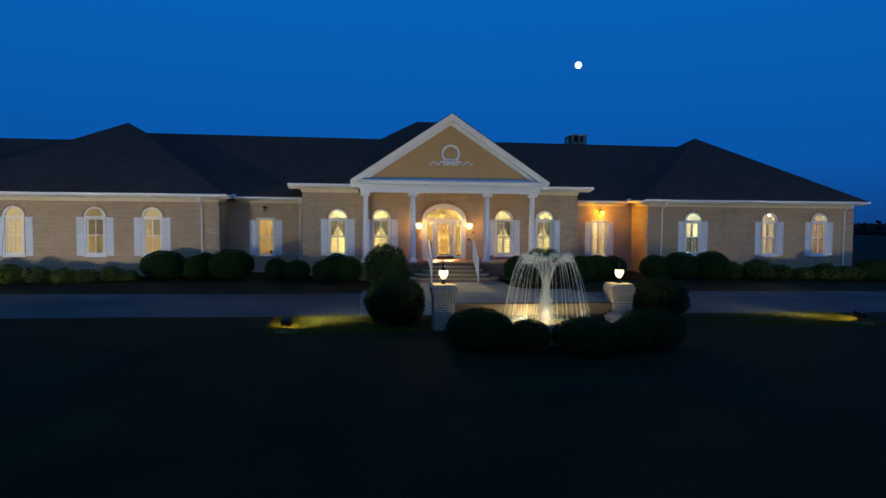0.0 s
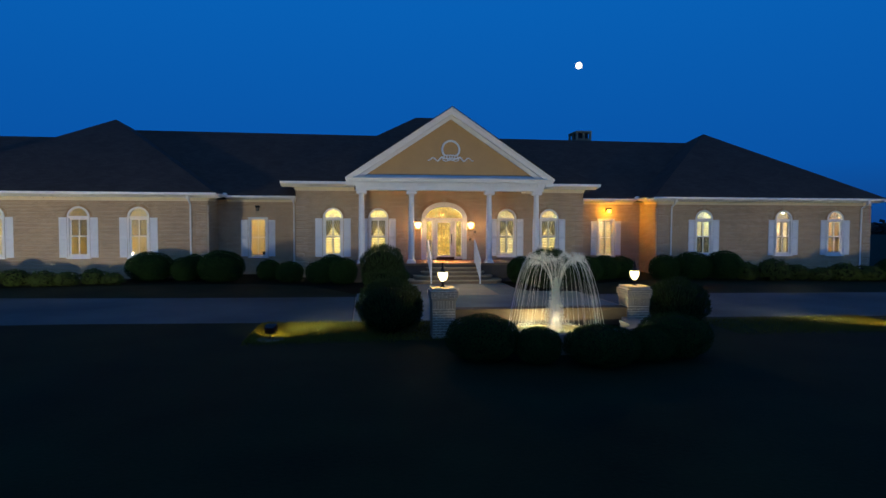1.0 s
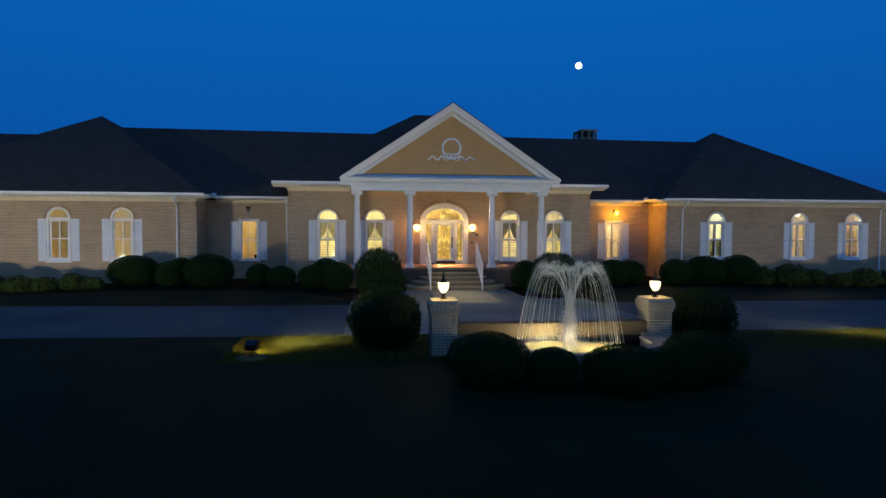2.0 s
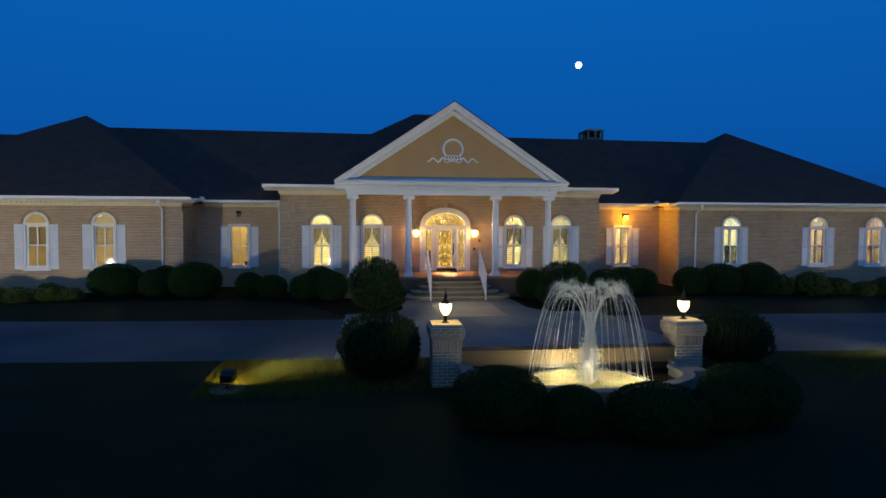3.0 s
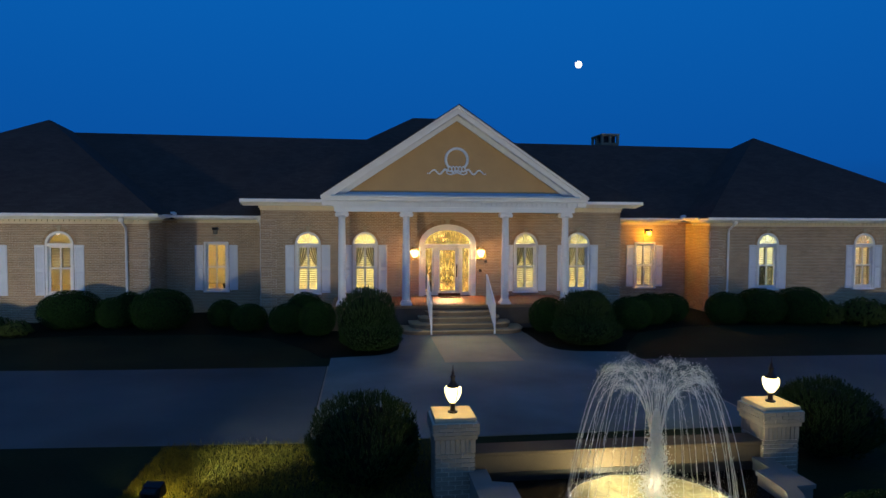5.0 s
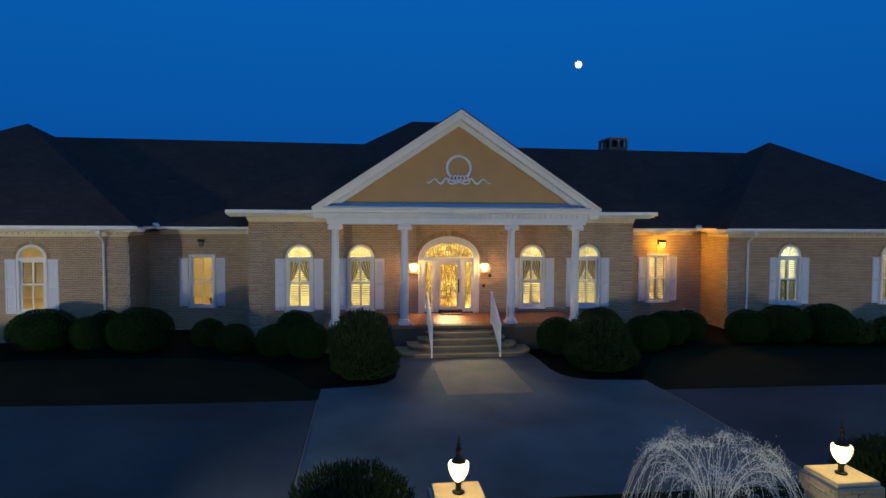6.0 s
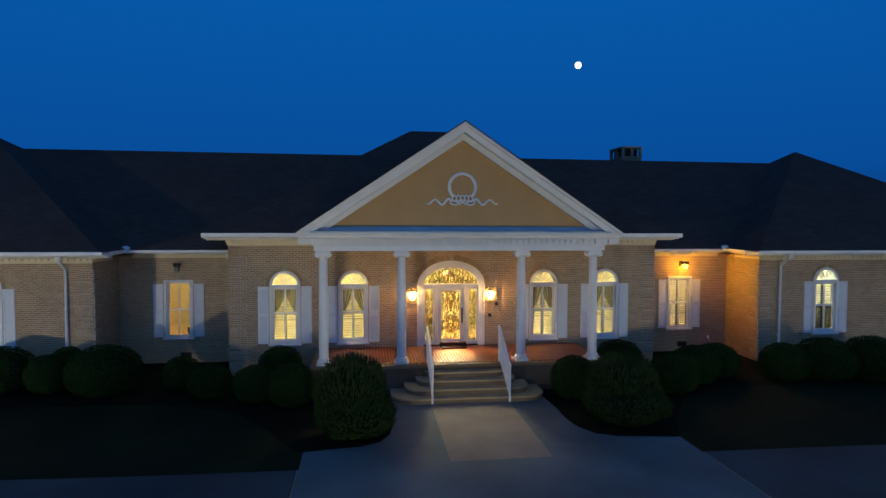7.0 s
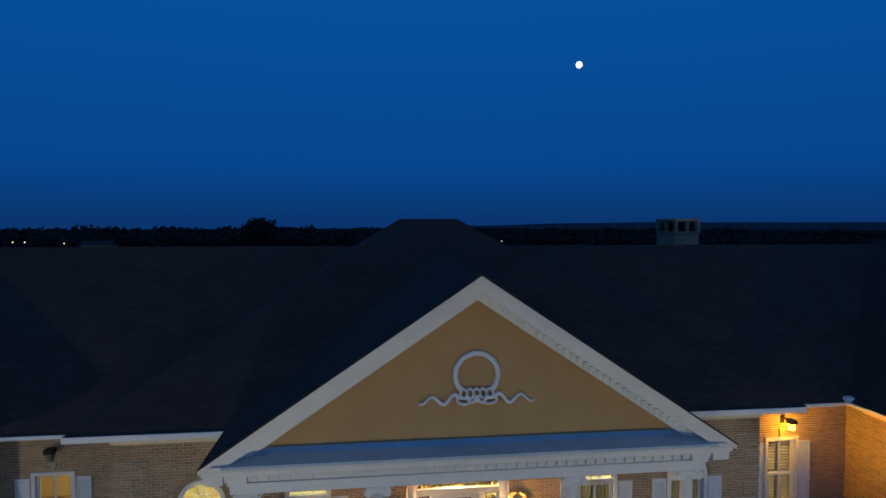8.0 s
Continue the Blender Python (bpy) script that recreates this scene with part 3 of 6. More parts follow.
def hip(name, x0, x1, y0, y1, ze, ra, rb, drop=0.02):
    """A hipped roof over a rectangle; ra and rb are the ends of its ridge."""
    a, b, c, d = (x0, y0, ze), (x1, y0, ze), (x1, y1, ze), (x0, y1, ze)
    same = (Vector(ra) - Vector(rb)).length < 0.01
    if same:
        faces = [[a, b, ra], [b, c, ra], [c, d, ra], [d, a, ra]]
    elif abs(ra[1] - rb[1]) < 0.01:
        faces = [[a, b, rb, ra], [b, c, rb], [c, d, ra, rb], [d, a, ra]]
    else:
        faces = [[a, b, ra], [b, c, rb, ra], [c, d, rb], [d, a, ra, rb]]
    low = [(p[0], p[1], ze - drop) for p in (a, b, c, d)]
    top = (a, b, c, d)
    faces += [[top[i], top[(i + 1) % 4], low[(i + 1) % 4], low[i]] for i in range(4)]
    return roof(name, faces)


hip("roof_middle", -8.42, 8.42, -0.70, 14.3, 4.95, (-0.97, 6.8, 9.50), (0.97, 6.8, 9.50))
hip("roof_long", -21.6, 21.2, 1.55, 15.4, 4.27, (-18.9, 8.45, 8.58), (18.7, 8.45, 8.46))
hip("roof_wing_west", -26.95, -11.6, -0.66, 16.0, 4.32, (-19.3, 7.7, 9.10), (-19.3, 7.7, 9.10))
hip("roof_wing_east", 11.45, 25.55, -0.66, 15.8, 4.30, (18.86, 7.55, 8.97), (18.86, 7.55, 8.97))
hip("roof_annex_west", -42.0, -20.5, 1.0, 14.5, 4.30, (-38.0, 7.6, 7.95), (-20.6, 7.6, 7.95))
hip("roof_annex_east", 20.0, 27.3, 1.6, 10.0, 4.30, (22.0, 5.2, 5.90), (26.2, 5.2, 5.90))
# pediment gable over the portico
PED_W, PED_Z, PED_TOP, PED_Y = 5.10, 5.05, 8.45, -2.98
PED_F = PED_Y - 0.13      # front edge of the shingles
gable = [[(-PED_W, PED_F, PED_Z), (0, PED_F, PED_TOP), (0, 5.6, PED_TOP), (-PED_W, 5.6, PED_Z)], [(PED_W, PED_F, PED_Z), (0, PED_F, PED_TOP), (0, 5.6, PED_TOP), (PED_W, 5.6, PED_Z)]]
roof("roof_portico", gable)


def chevron(lo, hi, y0, y1, cut=0.0):
    """A band under the gable slope: lo and hi are its depths below the roof line."""
    sl = (PED_TOP - PED_Z) / PED_W
    s = Shape()
    for q in (-1, 1):
        w = PED_W - cut
        s.prism([(0, PED_TOP - lo), (q * w, PED_TOP - lo - w * sl), (q * w, PED_TOP - hi - w * sl), (0, PED_TOP - hi)], y0, y1)
    return s


ped = knot("pediment", (0, 0, 0), house)
part("shingle_edge", chevron(-0.012, 0.022, PED_F - 0.004, PED_F + 0.03), M_EDGE, ped, "dark shingle edge along the gable")
part("raking_cornice", chevron(0.024, 0.12, PED_Y - 0.10, 0.4), M_WHITE, ped)
part("raking_fascia", chevron(0.12, 0.33, PED_Y + 0.02, PED_Y + 0.12, 0.12), M_WHITE, ped)
part("raking_soffit", chevron(0.26, 0.33, PED_Y + 0.12, -2.5, 0.12), M_WHITE, ped)
part("raking_bed", chevron(0.33, 0.53, -2.64, -2.48, 0.45), M_WHITE, ped)
dent = Shape()
sl = (PED_TOP - PED_Z) / PED_W
for q in (-1, 1):
    for k in range(33):
        x = q * (0.12 + 0.135 * k)
        zc = PED_TOP - 0.40 - abs(x) * sl
        dent.box(x - 0.042, x + 0.042, -2.67, -2.64, zc - 0.055, zc + 0.045)
part("raking_dentil_course", dent, M_WHITE, ped, kind="stuff")
part("tympanum", Shape().prism([(-4.75, 5.0), (4.75, 5.0), (0, 8.05)], -2.50, -2.3), M_STUCCO, ped, "smooth tan stucco gable face")
# the upstand is added to stand for the blue shade along the gable's foot
part("ledge_flashing", Shape().prism([(-3.045, 5.052), (-2.525, 5.09), (-2.515, 5.19), (-2.49, 5.19), (-2.49, 5.0), (-3.045, 5.0)], -4.72, 4.72, "x"), M_FLASH, ped, "metal flashing tinted sky blue, with an added upstand")

# wreath with ribbon on the gable face
wreath = thing("wall_ornament", (0.0, HY - 2.54, 6.45), "white plaster wreath and ribbon relief on the tan gable", "ornament")
ring_pts = [(0.42 * math.cos(radians(a)), 0.0, 0.42 * math.sin(radians(a))) for a in range(-48, 229, 6)]
part("wreath", Shape().tube(ring_pts, 0.052, 8), M_WHITE, wreath, smooth=True)
for q in (-1, 1):
    pts = [(q * (0.36 + 0.78 * t), -0.01, -0.47 + (0.10 - 0.04 * t) * math.sin(3.6 * math.pi * t + 0.4) - 0.01 * t) for t in [i / 24 for i in range(25)]]
    part("ribbon", Shape().tube(pts, [0.045 - 0.022 * i / 24 for i in range(25)], 6), M_WHITE, wreath, smooth=True)
for k in range(5):
    cx = -0.26 + 0.13 * k
    pts = [(cx + 0.062 * math.cos(radians(a)), -0.025, -0.36 + 0.095 * math.sin(radians(a)) + 0.012 * math.cos(radians(3 * a))) for a in range(0, 361, 20)]
    part("bow_loop", Shape().tube(pts, 0.024, 6), M_WHITE, wreath, smooth=True)
for q in (-1, 1):
    pts = [(q * (0.27 + 0.125 * math.cos(radians(a))), -0.03, -0.50 + 0.062 * math.sin(radians(a)) + 0.02 * math.cos(radians(a))) for a in range(0, 361, 20)]
    part("bow_loop", Shape().tube(pts, 0.027, 6), M_WHITE, wreath, smooth=True)
    pts = [(q * (0.02 + 0.15 * t), -0.035, -0.44 - 0.10 * math.sin(math.pi * t)) for t in [i / 8 for i in range(9)]]
    part("bow_tail", Shape().tube(pts, [0.034 - 0.012 * i / 8 for i in range(9)], 6), M_WHITE, wreath, smooth=True)
part("bow_knot", Shape().lathe([(0.02, -0.53), (0.06, -0.50), (0.07, -0.45), (0.05, -0.41), (0.02, -0.39)], 0, -0.03, 12, 0.5), M_WHITE, wreath, smooth=True)


# ------------------------------------------------------------------ cornices, gutters, downpipes
def cornice(name, x0, x1, m, z0, z1, out, ends=(0, 0)):
    """Frieze, dentils, bed mould and gutter along a wall top."""
    k = knot(name, m, house)
    h = z1 - z0
    part("frieze", Shape().box(x0, x1, -0.045, 0.05, z0, z0 + 0.42 * h), M_CREAM, k)
    prof = [(0.05, z0 + 0.42 * h), (-0.10, z0 + 0.42 * h), (-0.13, z0 + 0.5 * h), (-out * 0.62, z0 + 0.56 * h), (-out * 0.66, z0 + 0.66 * h), (-out * 0.88, z0 + 0.66 * h), (-out, z0 + 0.72 * h), (-out, z1), (-out + 0.03, z1), (-out + 0.035, z1 - 0.05), (0.05, z1 - 0.05)]
    part("gutter", Shape().prism(prof, x0 - ends[0], x1 + ends[1], "x"), M_WHITE, k)
    d = Shape()
    n = int((x1 - x0) / 0.20)
    for i in range(n):
        x = x0 + 0.06 + 0.20 * i
        d.box(x, x + 0.10, -0.115, -0.04, z0 + 0.20 * h, z0 + 0.42 * h - 0.002)
    part("dentil_course", d, M_CREAM, k, kind="stuff")
    return k


T = Matrix.Translation
cornice("eave_middle", -7.72, -4.72, Matrix(), 4.50, 4.95, 0.77, (0.70, 0))
cornice("eave_middle", 4.72, MID_E, Matrix(), 4.50, 4.95, 0.77, (0, 0.70))
for s, x0, x1 in ((-1, -11.62, -7.9), (1, 7.9, 11.5)):
    cornice("eave_link", x0, x1, T((0, 2.21, 0)), 3.96, 4.28, 0.73)
cornice("eave_wing", -26.4, -12.1, Matrix(), 3.92, 4.33, 0.73, (0.5, 0.58))
cornice("eave_wing", WING_E, 25.02, Matrix(), 3.92, 4.31, 0.73, (0.53, 0.51))
cornice("eave_return", 0.0, 1.55, T((-12.1, 0, 0)) @ Matrix.Rotation(radians(90), 4, "Z"), 3.95, 4.31, 0.58)
cornice("eave_return", -1.55, 0.0, T((WING_E, 0, 0)) @ Matrix.Rotation(radians(-90), 4, "Z"), 3.95, 4.30, 0.60)
cornice("eave_return", -1.5, 0.0, T((-7.72, 0, 0)) @ Matrix.Rotation(radians(-90), 4, "Z"), 4.52, 4.94, 0.66)
cornice("eave_return", 0.0, 1.5, T((MID_E, 0, 0)) @ Matrix.Rotation(radians(90), 4, "Z"), 4.52, 4.94, 0.66)


def downpipe(x, y, top):
    s = Shape()
    s.tube([(x, y - 0.55, top + 0.10), (x, y - 0.50, top + 0.02), (x, y - 0.10, top - 0.22), (x, y - 0.075, top - 0.34), (x, y - 0.075, 0.18), (x, y - 0.12, 0.08), (x, y - 0.30, 0.05)], 0.047, 8)
    s.box(x - 0.085, x + 0.085, y - 0.62, y - 0.46, top + 0.03, top + 0.2, 0.01)
    for z in (1.0, 2.4):
        s.box(x - 0.07, x + 0.07, y - 0.09, y, z, z + 0.04)
    part("downpipe", s, M_WHITE, house, "white painted metal", smooth=True)


for gx in (-11.63, 11.5):
    part("gutter_outlet", Shape().lathe([(0.13, 4.22), (0.16, 4.28), (0.15, 4.38), (0.05, 4.43)], gx, 1.62, 14), M_WHITE, house, smooth=True)
downpipe(-12.93, 0, 3.98)
downpipe(12.75, 0, 3.98)
downpipe(24.37, 0, 3.98)
downpipe(-8.05, 2.21, 4.0)

# ------------------------------------------------------------------ portico
ent = knot("entablature", (0, 0, 0), house)
for y0, y1 in ((-2.80, -2.42),):
    part("architrave", Shape().box(-4.62, 4.62, y0, y1, 4.44, 4.62, 0.01), M_WHITE, ent)
    part("architrave_fillet", Shape().box(-4.66, 4.66, y0 - 0.04, y1, 4.62, 4.66), M_WHITE, ent)
prof = [(-2.4, 4.66), (-2.78, 4.66), (-2.78, 4.80), (-2.88, 4.805), (-2.88, 4.83), (-2.97, 4.86), (-2.98, 4.94), (-3.02, 4.97), (-3.04, 5.05), (-2.4, 5.05)]
part("cornice", Shape().prism(prof, -5.08, 5.08, "x"), M_WHITE, ent)
dent = Shape()
for i in range(47):
    x = -4.62 + 0.198 * i
    dent.box(x, x + 0.105, -2.865, -2.77, 4.695, 4.792)
part("dentil_course", dent, M_WHITE, ent, kind="stuff")
for s in (-1, 1):
    x0, x1 = sorted((s * 4.18, s * 4.62))
    part("side_beam", Shape().box(x0, x1, -2.42, -0.02, 4.44, 4.66, 0.01), M_WHITE, ent)
    q = [(s * 4.62, 4.66), (s * 4.70, 4.80), (s * 4.96, 4.86), (s * 5.02, 5.05), (s * 4.3, 5.05), (s * 4.3, 4.66)]
    x0, x1 = sorted((s * 4.72, s * 5.06))
    part("cornice_end", Shape().box(x0, x1, -2.885, -2.45, 4.665, 4.815), M_WHITE, ent)
    part("side_cornice", Shape().prism(q, -2.86, -0.68), M_WHITE, ent)
part("porch_ceiling", Shape().box(-4.3, 4.3, -2.44, -0.015, 4.60, 4.66), M_WHITE, house, "white boarded porch ceiling")

col_shaft = Shape().lathe([(0.145, 0.20), (0.150, 0.24), (0.147, 0.6), (0.146, 1.3), (0.138, 2.2), (0.126, 3.05), (0.122, 3.30), (0.135, 3.32), (0.135, 3.345)], n=28).mesh("shaft", M_WHITE, True)
col_base = Shape().box(-0.215, 0.215, -0.215, 0.215, 0, 0.075, 0.006).lathe([(0.17, 0.07), (0.212, 0.085), (0.212, 0.115), (0.185, 0.135), (0.172, 0.145), (0.185, 0.155), (0.182, 0.18), (0.150, 0.20)], n=28).mesh("base", M_WHITE, True)
cap = Shape().lathe([(0.135, 3.34), (0.165, 3.37), (0.175, 3.40), (0.15, 3.42)], n=24)
cap.box(-0.215, 0.215, -0.19, 0.19, 3.49, 3.54, 0.008)
cap.box(-0.20, 0.20, -0.15, 0.15, 3.42, 3.49)
col_cap = cap.mesh("capital", M_WHITE, True)
scroll = Shape()
for rr, w in ((0.083, 0.165), (0.055, 0.178), (0.028, 0.190)):
    scroll.prism([(rr * math.cos(radians(a)), rr * math.sin(radians(a))) for a in range(0, 360, 24)], -w, w)
col_scroll = scroll.mesh("volute", M_WHITE, True)
for x in (-4.34, -1.93, 1.91, 4.30):
    c = knot("column", (x, -2.62, 0.9), house)
    part("shaft", col_shaft, M_WHITE, c)
    part("base", col_base, M_WHITE, c)
    part("capital", col_cap, M_WHITE, c, "scrolled white capital")
    for s in (-1, 1):
        part("volute", col_scroll, M_WHITE, c, at=(s * 0.175, 0, 3.425))

# porch floor
porch = knot("porch", (0, 0, 0), house)
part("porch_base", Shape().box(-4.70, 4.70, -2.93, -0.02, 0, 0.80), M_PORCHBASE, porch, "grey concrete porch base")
part("porch_edge", Shape().box(-4.74, 4.74, -2.97, -2.76, 0.80, 0.892, 0.008), M_STEP, porch)
part("porch_edge", Shape().box(-4.74, -4.62, -2.757, -0.02, 0.80, 0.892, 0.008), M_STEP, porch)
part("porch_edge", Shape().box(4.62, 4.74, -2.757, -0.02, 0.80, 0.892, 0.008), M_STEP, porch)
part("paver_bed", Shape().box(-4.61, 4.61, -2.75, -0.02, 0.80, 0.882), M_PAVBED, porch)
STEP_D = [(2.30, -4.19, 0.0, 0.18), (1.88, -3.87, 0.18, 0.36), (1.52, -3.56, 0.36, 0.54), (1.22, -3.26, 0.54, 0.72)]
stairs = knot("front_steps", (0.03, 0, 0), house)
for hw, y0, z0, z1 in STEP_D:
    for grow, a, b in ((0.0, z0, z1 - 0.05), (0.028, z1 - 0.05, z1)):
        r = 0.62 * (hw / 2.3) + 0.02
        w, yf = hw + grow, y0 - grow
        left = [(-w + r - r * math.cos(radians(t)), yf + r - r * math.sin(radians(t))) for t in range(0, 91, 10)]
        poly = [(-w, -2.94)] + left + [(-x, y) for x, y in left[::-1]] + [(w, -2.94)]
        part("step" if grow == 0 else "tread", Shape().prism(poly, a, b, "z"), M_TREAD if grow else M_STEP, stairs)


def handrail(x):
    k = thing("handrail", (x, HY, 0), "white painted metal stair handrail with thin balusters", "handrail", "front step handrails")
    s = -1 if x < 0 else 1
    part("post", Shape().box(-0.028, 0.028, -4.22, -4.165, 0, 1.10, 0.004), M_WHITE, k)
    part("post", Shape().box(-0.028, 0.028, -2.72, -2.665, 0.88, 2.02, 0.004), M_WHITE, k)
    top = [(-4.22, 1.06), (-2.66, 1.99), (-2.66, 2.05), (-4.22, 1.12)]
    low = [(-4.19, 0.20), (-2.69, 1.08), (-2.69, 1.12), (-4.19, 0.24)]
    part("top_rail", Shape().prism(top, -0.034, 0.034, "x"), M_WHITE, k)
    part("bottom_rail", Shape().prism(low, -0.02, 0.02, "x"), M_WHITE, k)
    for i in range(1, 13):
        t = i / 13
        y = -4.19 + 1.5 * t
        part("baluster", Shape().box(-0.010, 0.010, y - 0.010, y + 0.010, 0.22 + 0.88 * t, 1.08 + 0.93 * t), M_WHITE, k)


handrail(-1.12)
handrail(1.19)


# ------------------------------------------------------------------ windows, shutters, door
def ring_frame(outer, inner, y0, y1):
    """A frame between two matching open outlines."""
    s = Shape()
    n = len(outer)
    rings = [[(*outer[i][:1], y0, outer[i][1]), (inner[i][0], y0, inner[i][1]), (inner[i][0], y1, inner[i][1]), (outer[i][0], y1, outer[i][1])] for i in range(n)]
    return s.loft(rings, True)


def arch_line(half, foot, top, rise, n=18):
    return [(half, foot)] + arc(0, top, half, rise, 0, 180, n) + [(-half, foot)]


def glass_part(shape, mat, parent, name="pane"):
    ob = part(name, shape, mat, parent)
    ob.visible_shadow = False
    return ob


def make_arched_window(rays=True, grid=False):
    """Local zero at the middle of the opening's foot; 2.03 m to the spring line, arch above."""
    w = knot("window", (0, 0, 0), house)
    part("casing", ring_frame(arch_line(0.525, 0, 2.03, 0.525), arch_line(0.435, 0, 2.03, 0.435), -0.06, 0.14), M_WHITE, w, smooth=True)
    part("sill", Shape().box(-0.56, 0.56, -0.11, 0.12, -0.06, 0.0, 0.008).box(-0.435, 0.435, -0.03, 0.10, 0, 0.14), M_WHITE, w)
    part("transom", Shape().box(-0.435, 0.435, -0.05, 0.12, 1.955, 2.075, 0.006), M_WHITE, w)
    sash = Shape()
    for z0, z1, y in ((0.10, 1.10, 0.02), (1.04, 1.955, 0.06)):
        sash.box(-0.435, -0.36, y, y + 0.045, z0, z1).box(0.36, 0.435, y, y + 0.045, z0, z1)
        sash.box(-0.36, 0.36, y, y + 0.045, z0, z0 + 0.07).box(-0.36, 0.36, y, y + 0.045, z1 - 0.06, z1)
        sash.box(-0.03, 0.03, y + 0.005, y + 0.035, z0 + 0.07, z1 - 0.06)
    part("sash", sash, M_WHITE, w)
    if grid:
        bars = Shape()
        for z in (0.62, 1.50):
            bars.box(-0.36, 0.36, 0.045, 0.06, z - 0.012, z + 0.012)
        for x in (-0.19, 0.19):
            bars.box(x - 0.009, x + 0.009, 0.045, 0.06, 0.17, 1.90)
        part("muntins", bars, M_WHITE, w)
    fan = Shape()
    for a in (36, 72, 108, 144) if rays else ():
        d = Vector((math.cos(radians(a)), 0, math.sin(radians(a))))
        fan.tube([Vector((0, 0.05, 2.075)) + d * 0.10, Vector((0, 0.05, 2.06)) + d * 0.40], 0.019, 5)
    if rays:
        fan.tube([(x, 0.05, z) for x, z in arc(0, 2.07, 0.12, 0.12, 0, 180, 10)], 0.010, 5)
        part("fan_muntins", fan, M_WHITE, w)
    glass_part(Shape().box(-0.365, 0.365, 0.036, 0.042, 0.17, 1.04), M_GLASS, w)
    glass_part(Shape().box(-0.365, 0.365, 0.078, 0.084, 1.10, 1.90), M_GLASS, w)
    glass_part(Shape().prism([(0.43, 2.075)] + arc(0, 2.03, 0.43, 0.43, 6, 174, 14) + [(-0.43, 2.075)], 0.06, 0.066), M_GLASS, w)
    return w


def louvres(parent, z0, z1, tilt=32, name="louvre_blind", gap=0.088, y=0.20, mat=None, words="white plantation louvres"):
    s = Shape()
    z = z0 + 0.05
    c, n = math.cos(radians(tilt)) * 0.036, math.sin(radians(tilt)) * 0.036
    while z < z1 - 0.04:
        for a, b in ((-0.41, -0.035), (0.035, 0.41)):
            s.prism([(y - c, z - n), (y - c + 0.006, z - n - 0.007), (y + c + 0.006, z + n - 0.007), (y + c, z + n)], a, b, "x")
        z += gap
    for x in (-0.43, -0.035, 0.0, 0.39):
        s.box(x, x + 0.035, y - 0.015, y + 0.015, z0, z1)
    s.box(-0.43, 0.43, y - 0.015, y + 0.015, z0, z0 + 0.05).box(-0.43, 0.43, y - 0.015, y + 0.015, z1 - 0.05, z1)
    return part(name, s, mat or M_LOUVRE, parent, words)


M_PALELOUVRE = material("pale_louvre_paint", (0.60, 0.56, 0.42), 0.5, vary=0.04)
# near-black slats: shade on their outer side is put into the colour
M_DARKLOUVRE = material("shaded_louvre_paint", (0.022, 0.022, 0.018), 0.6, vary=0.1)
first = make_arched_window()
louvres(first, 0.10, 1.05, 30, mat=M_PALELOUVRE)
louvres(first, 1.06, 1.95, 28)
first.matrix_basis = T((MAIN_WIN[0], 0, WIN_Z))
for x in MAIN_WIN[1:]:
    copy_thing(first, T((x, 0, WIN_Z)))
plain = make_arched_window(False)
plain.matrix_basis = T((LEFT_WIN[0], 0, WIN_Z))
louvres(plain, 1.08, 1.95, 20, "roller_blind", 0.06)
copy_thing(plain, T((LEFT_WIN[1], 0, WIN_Z)))
make_arched_window(False, True).matrix_basis = T((LEFT_WIN[2], 0, WIN_Z))
shut = make_arched_window()
shut.matrix_basis = T((RIGHT_WIN[0], 0, WIN_Z))
louvres(shut, 0.12, 1.04, 44, gap=0.0685, mat=M_DARKLOUVRE, words="plantation louvres coloured dark for the shade on them")
louvres(shut, 1.06, 1.95, 15)
full = make_arched_window()
full.matrix_basis = T((RIGHT_WIN[1], 0, WIN_Z))
louvres(full, 0.12, 1.04, 30)
louvres(full, 1.06, 1.95, 12)
copy_thing(full, T((RIGHT_WIN[2], 0, WIN_Z)))


def make_small_window(blinds):
    w = knot("window", (0, 0, 0), house)
    sh = Shape().box(-0.525, -0.435, -0.06, 0.14, 0, 2.07, 0.005).box(0.435, 0.525, -0.06, 0.14, 0, 2.07, 0.005).box(-0.525, 0.525, -0.065, 0.14, 2.07, 2.16, 0.005)
    part("casing", sh, M_WHITE, w)
    part("sill", Shape().box(-0.56, 0.56, -0.11, 0.12, -0.07, 0.0, 0.008), M_WHITE, w)
    sash = Shape()
    for z0, z1, y in ((0.02, 1.07, 0.02), (1.01, 2.07, 0.06)):
        sash.box(-0.435, -0.36, y, y + 0.045, z0, z1).box(0.36, 0.435, y, y + 0.045, z0, z1)
        sash.box(-0.36, 0.36, y, y + 0.045, z0, z0 + 0.07).box(-0.36, 0.36, y, y + 0.045, z1 - 0.06, z1)
        sash.box(-0.025, 0.025, y + 0.005, y + 0.035, z0 + 0.07, z1 - 0.06)
    part("sash", sash, M_WHITE, w)
    glass_part(Shape().box(-0.365, 0.365, 0.036, 0.042, 0.09, 1.01), M_GLASS, w)
    glass_part(Shape().box(-0.365, 0.365, 0.078, 0.084, 1.08, 2.01), M_GLASS, w)
    if blinds:
        louvres(w, 0.05, 1.04, 35)
        louvres(w, 1.06, 2.04, 20)
    return w


make_small_window(False).matrix_basis = T((LINK_WIN[0], 2.21, 0.97))
make_small_window(True).matrix_basis = T((LINK_WIN[1], 2.21, 0.97))

# a tall leafy plant in a pot behind the plain link window
M_PLANT = material("dark_house_plant", (0.020, 0.022, 0.008), 0.6, vary=0.3, scale=8, fine=60, per_piece=0.4)
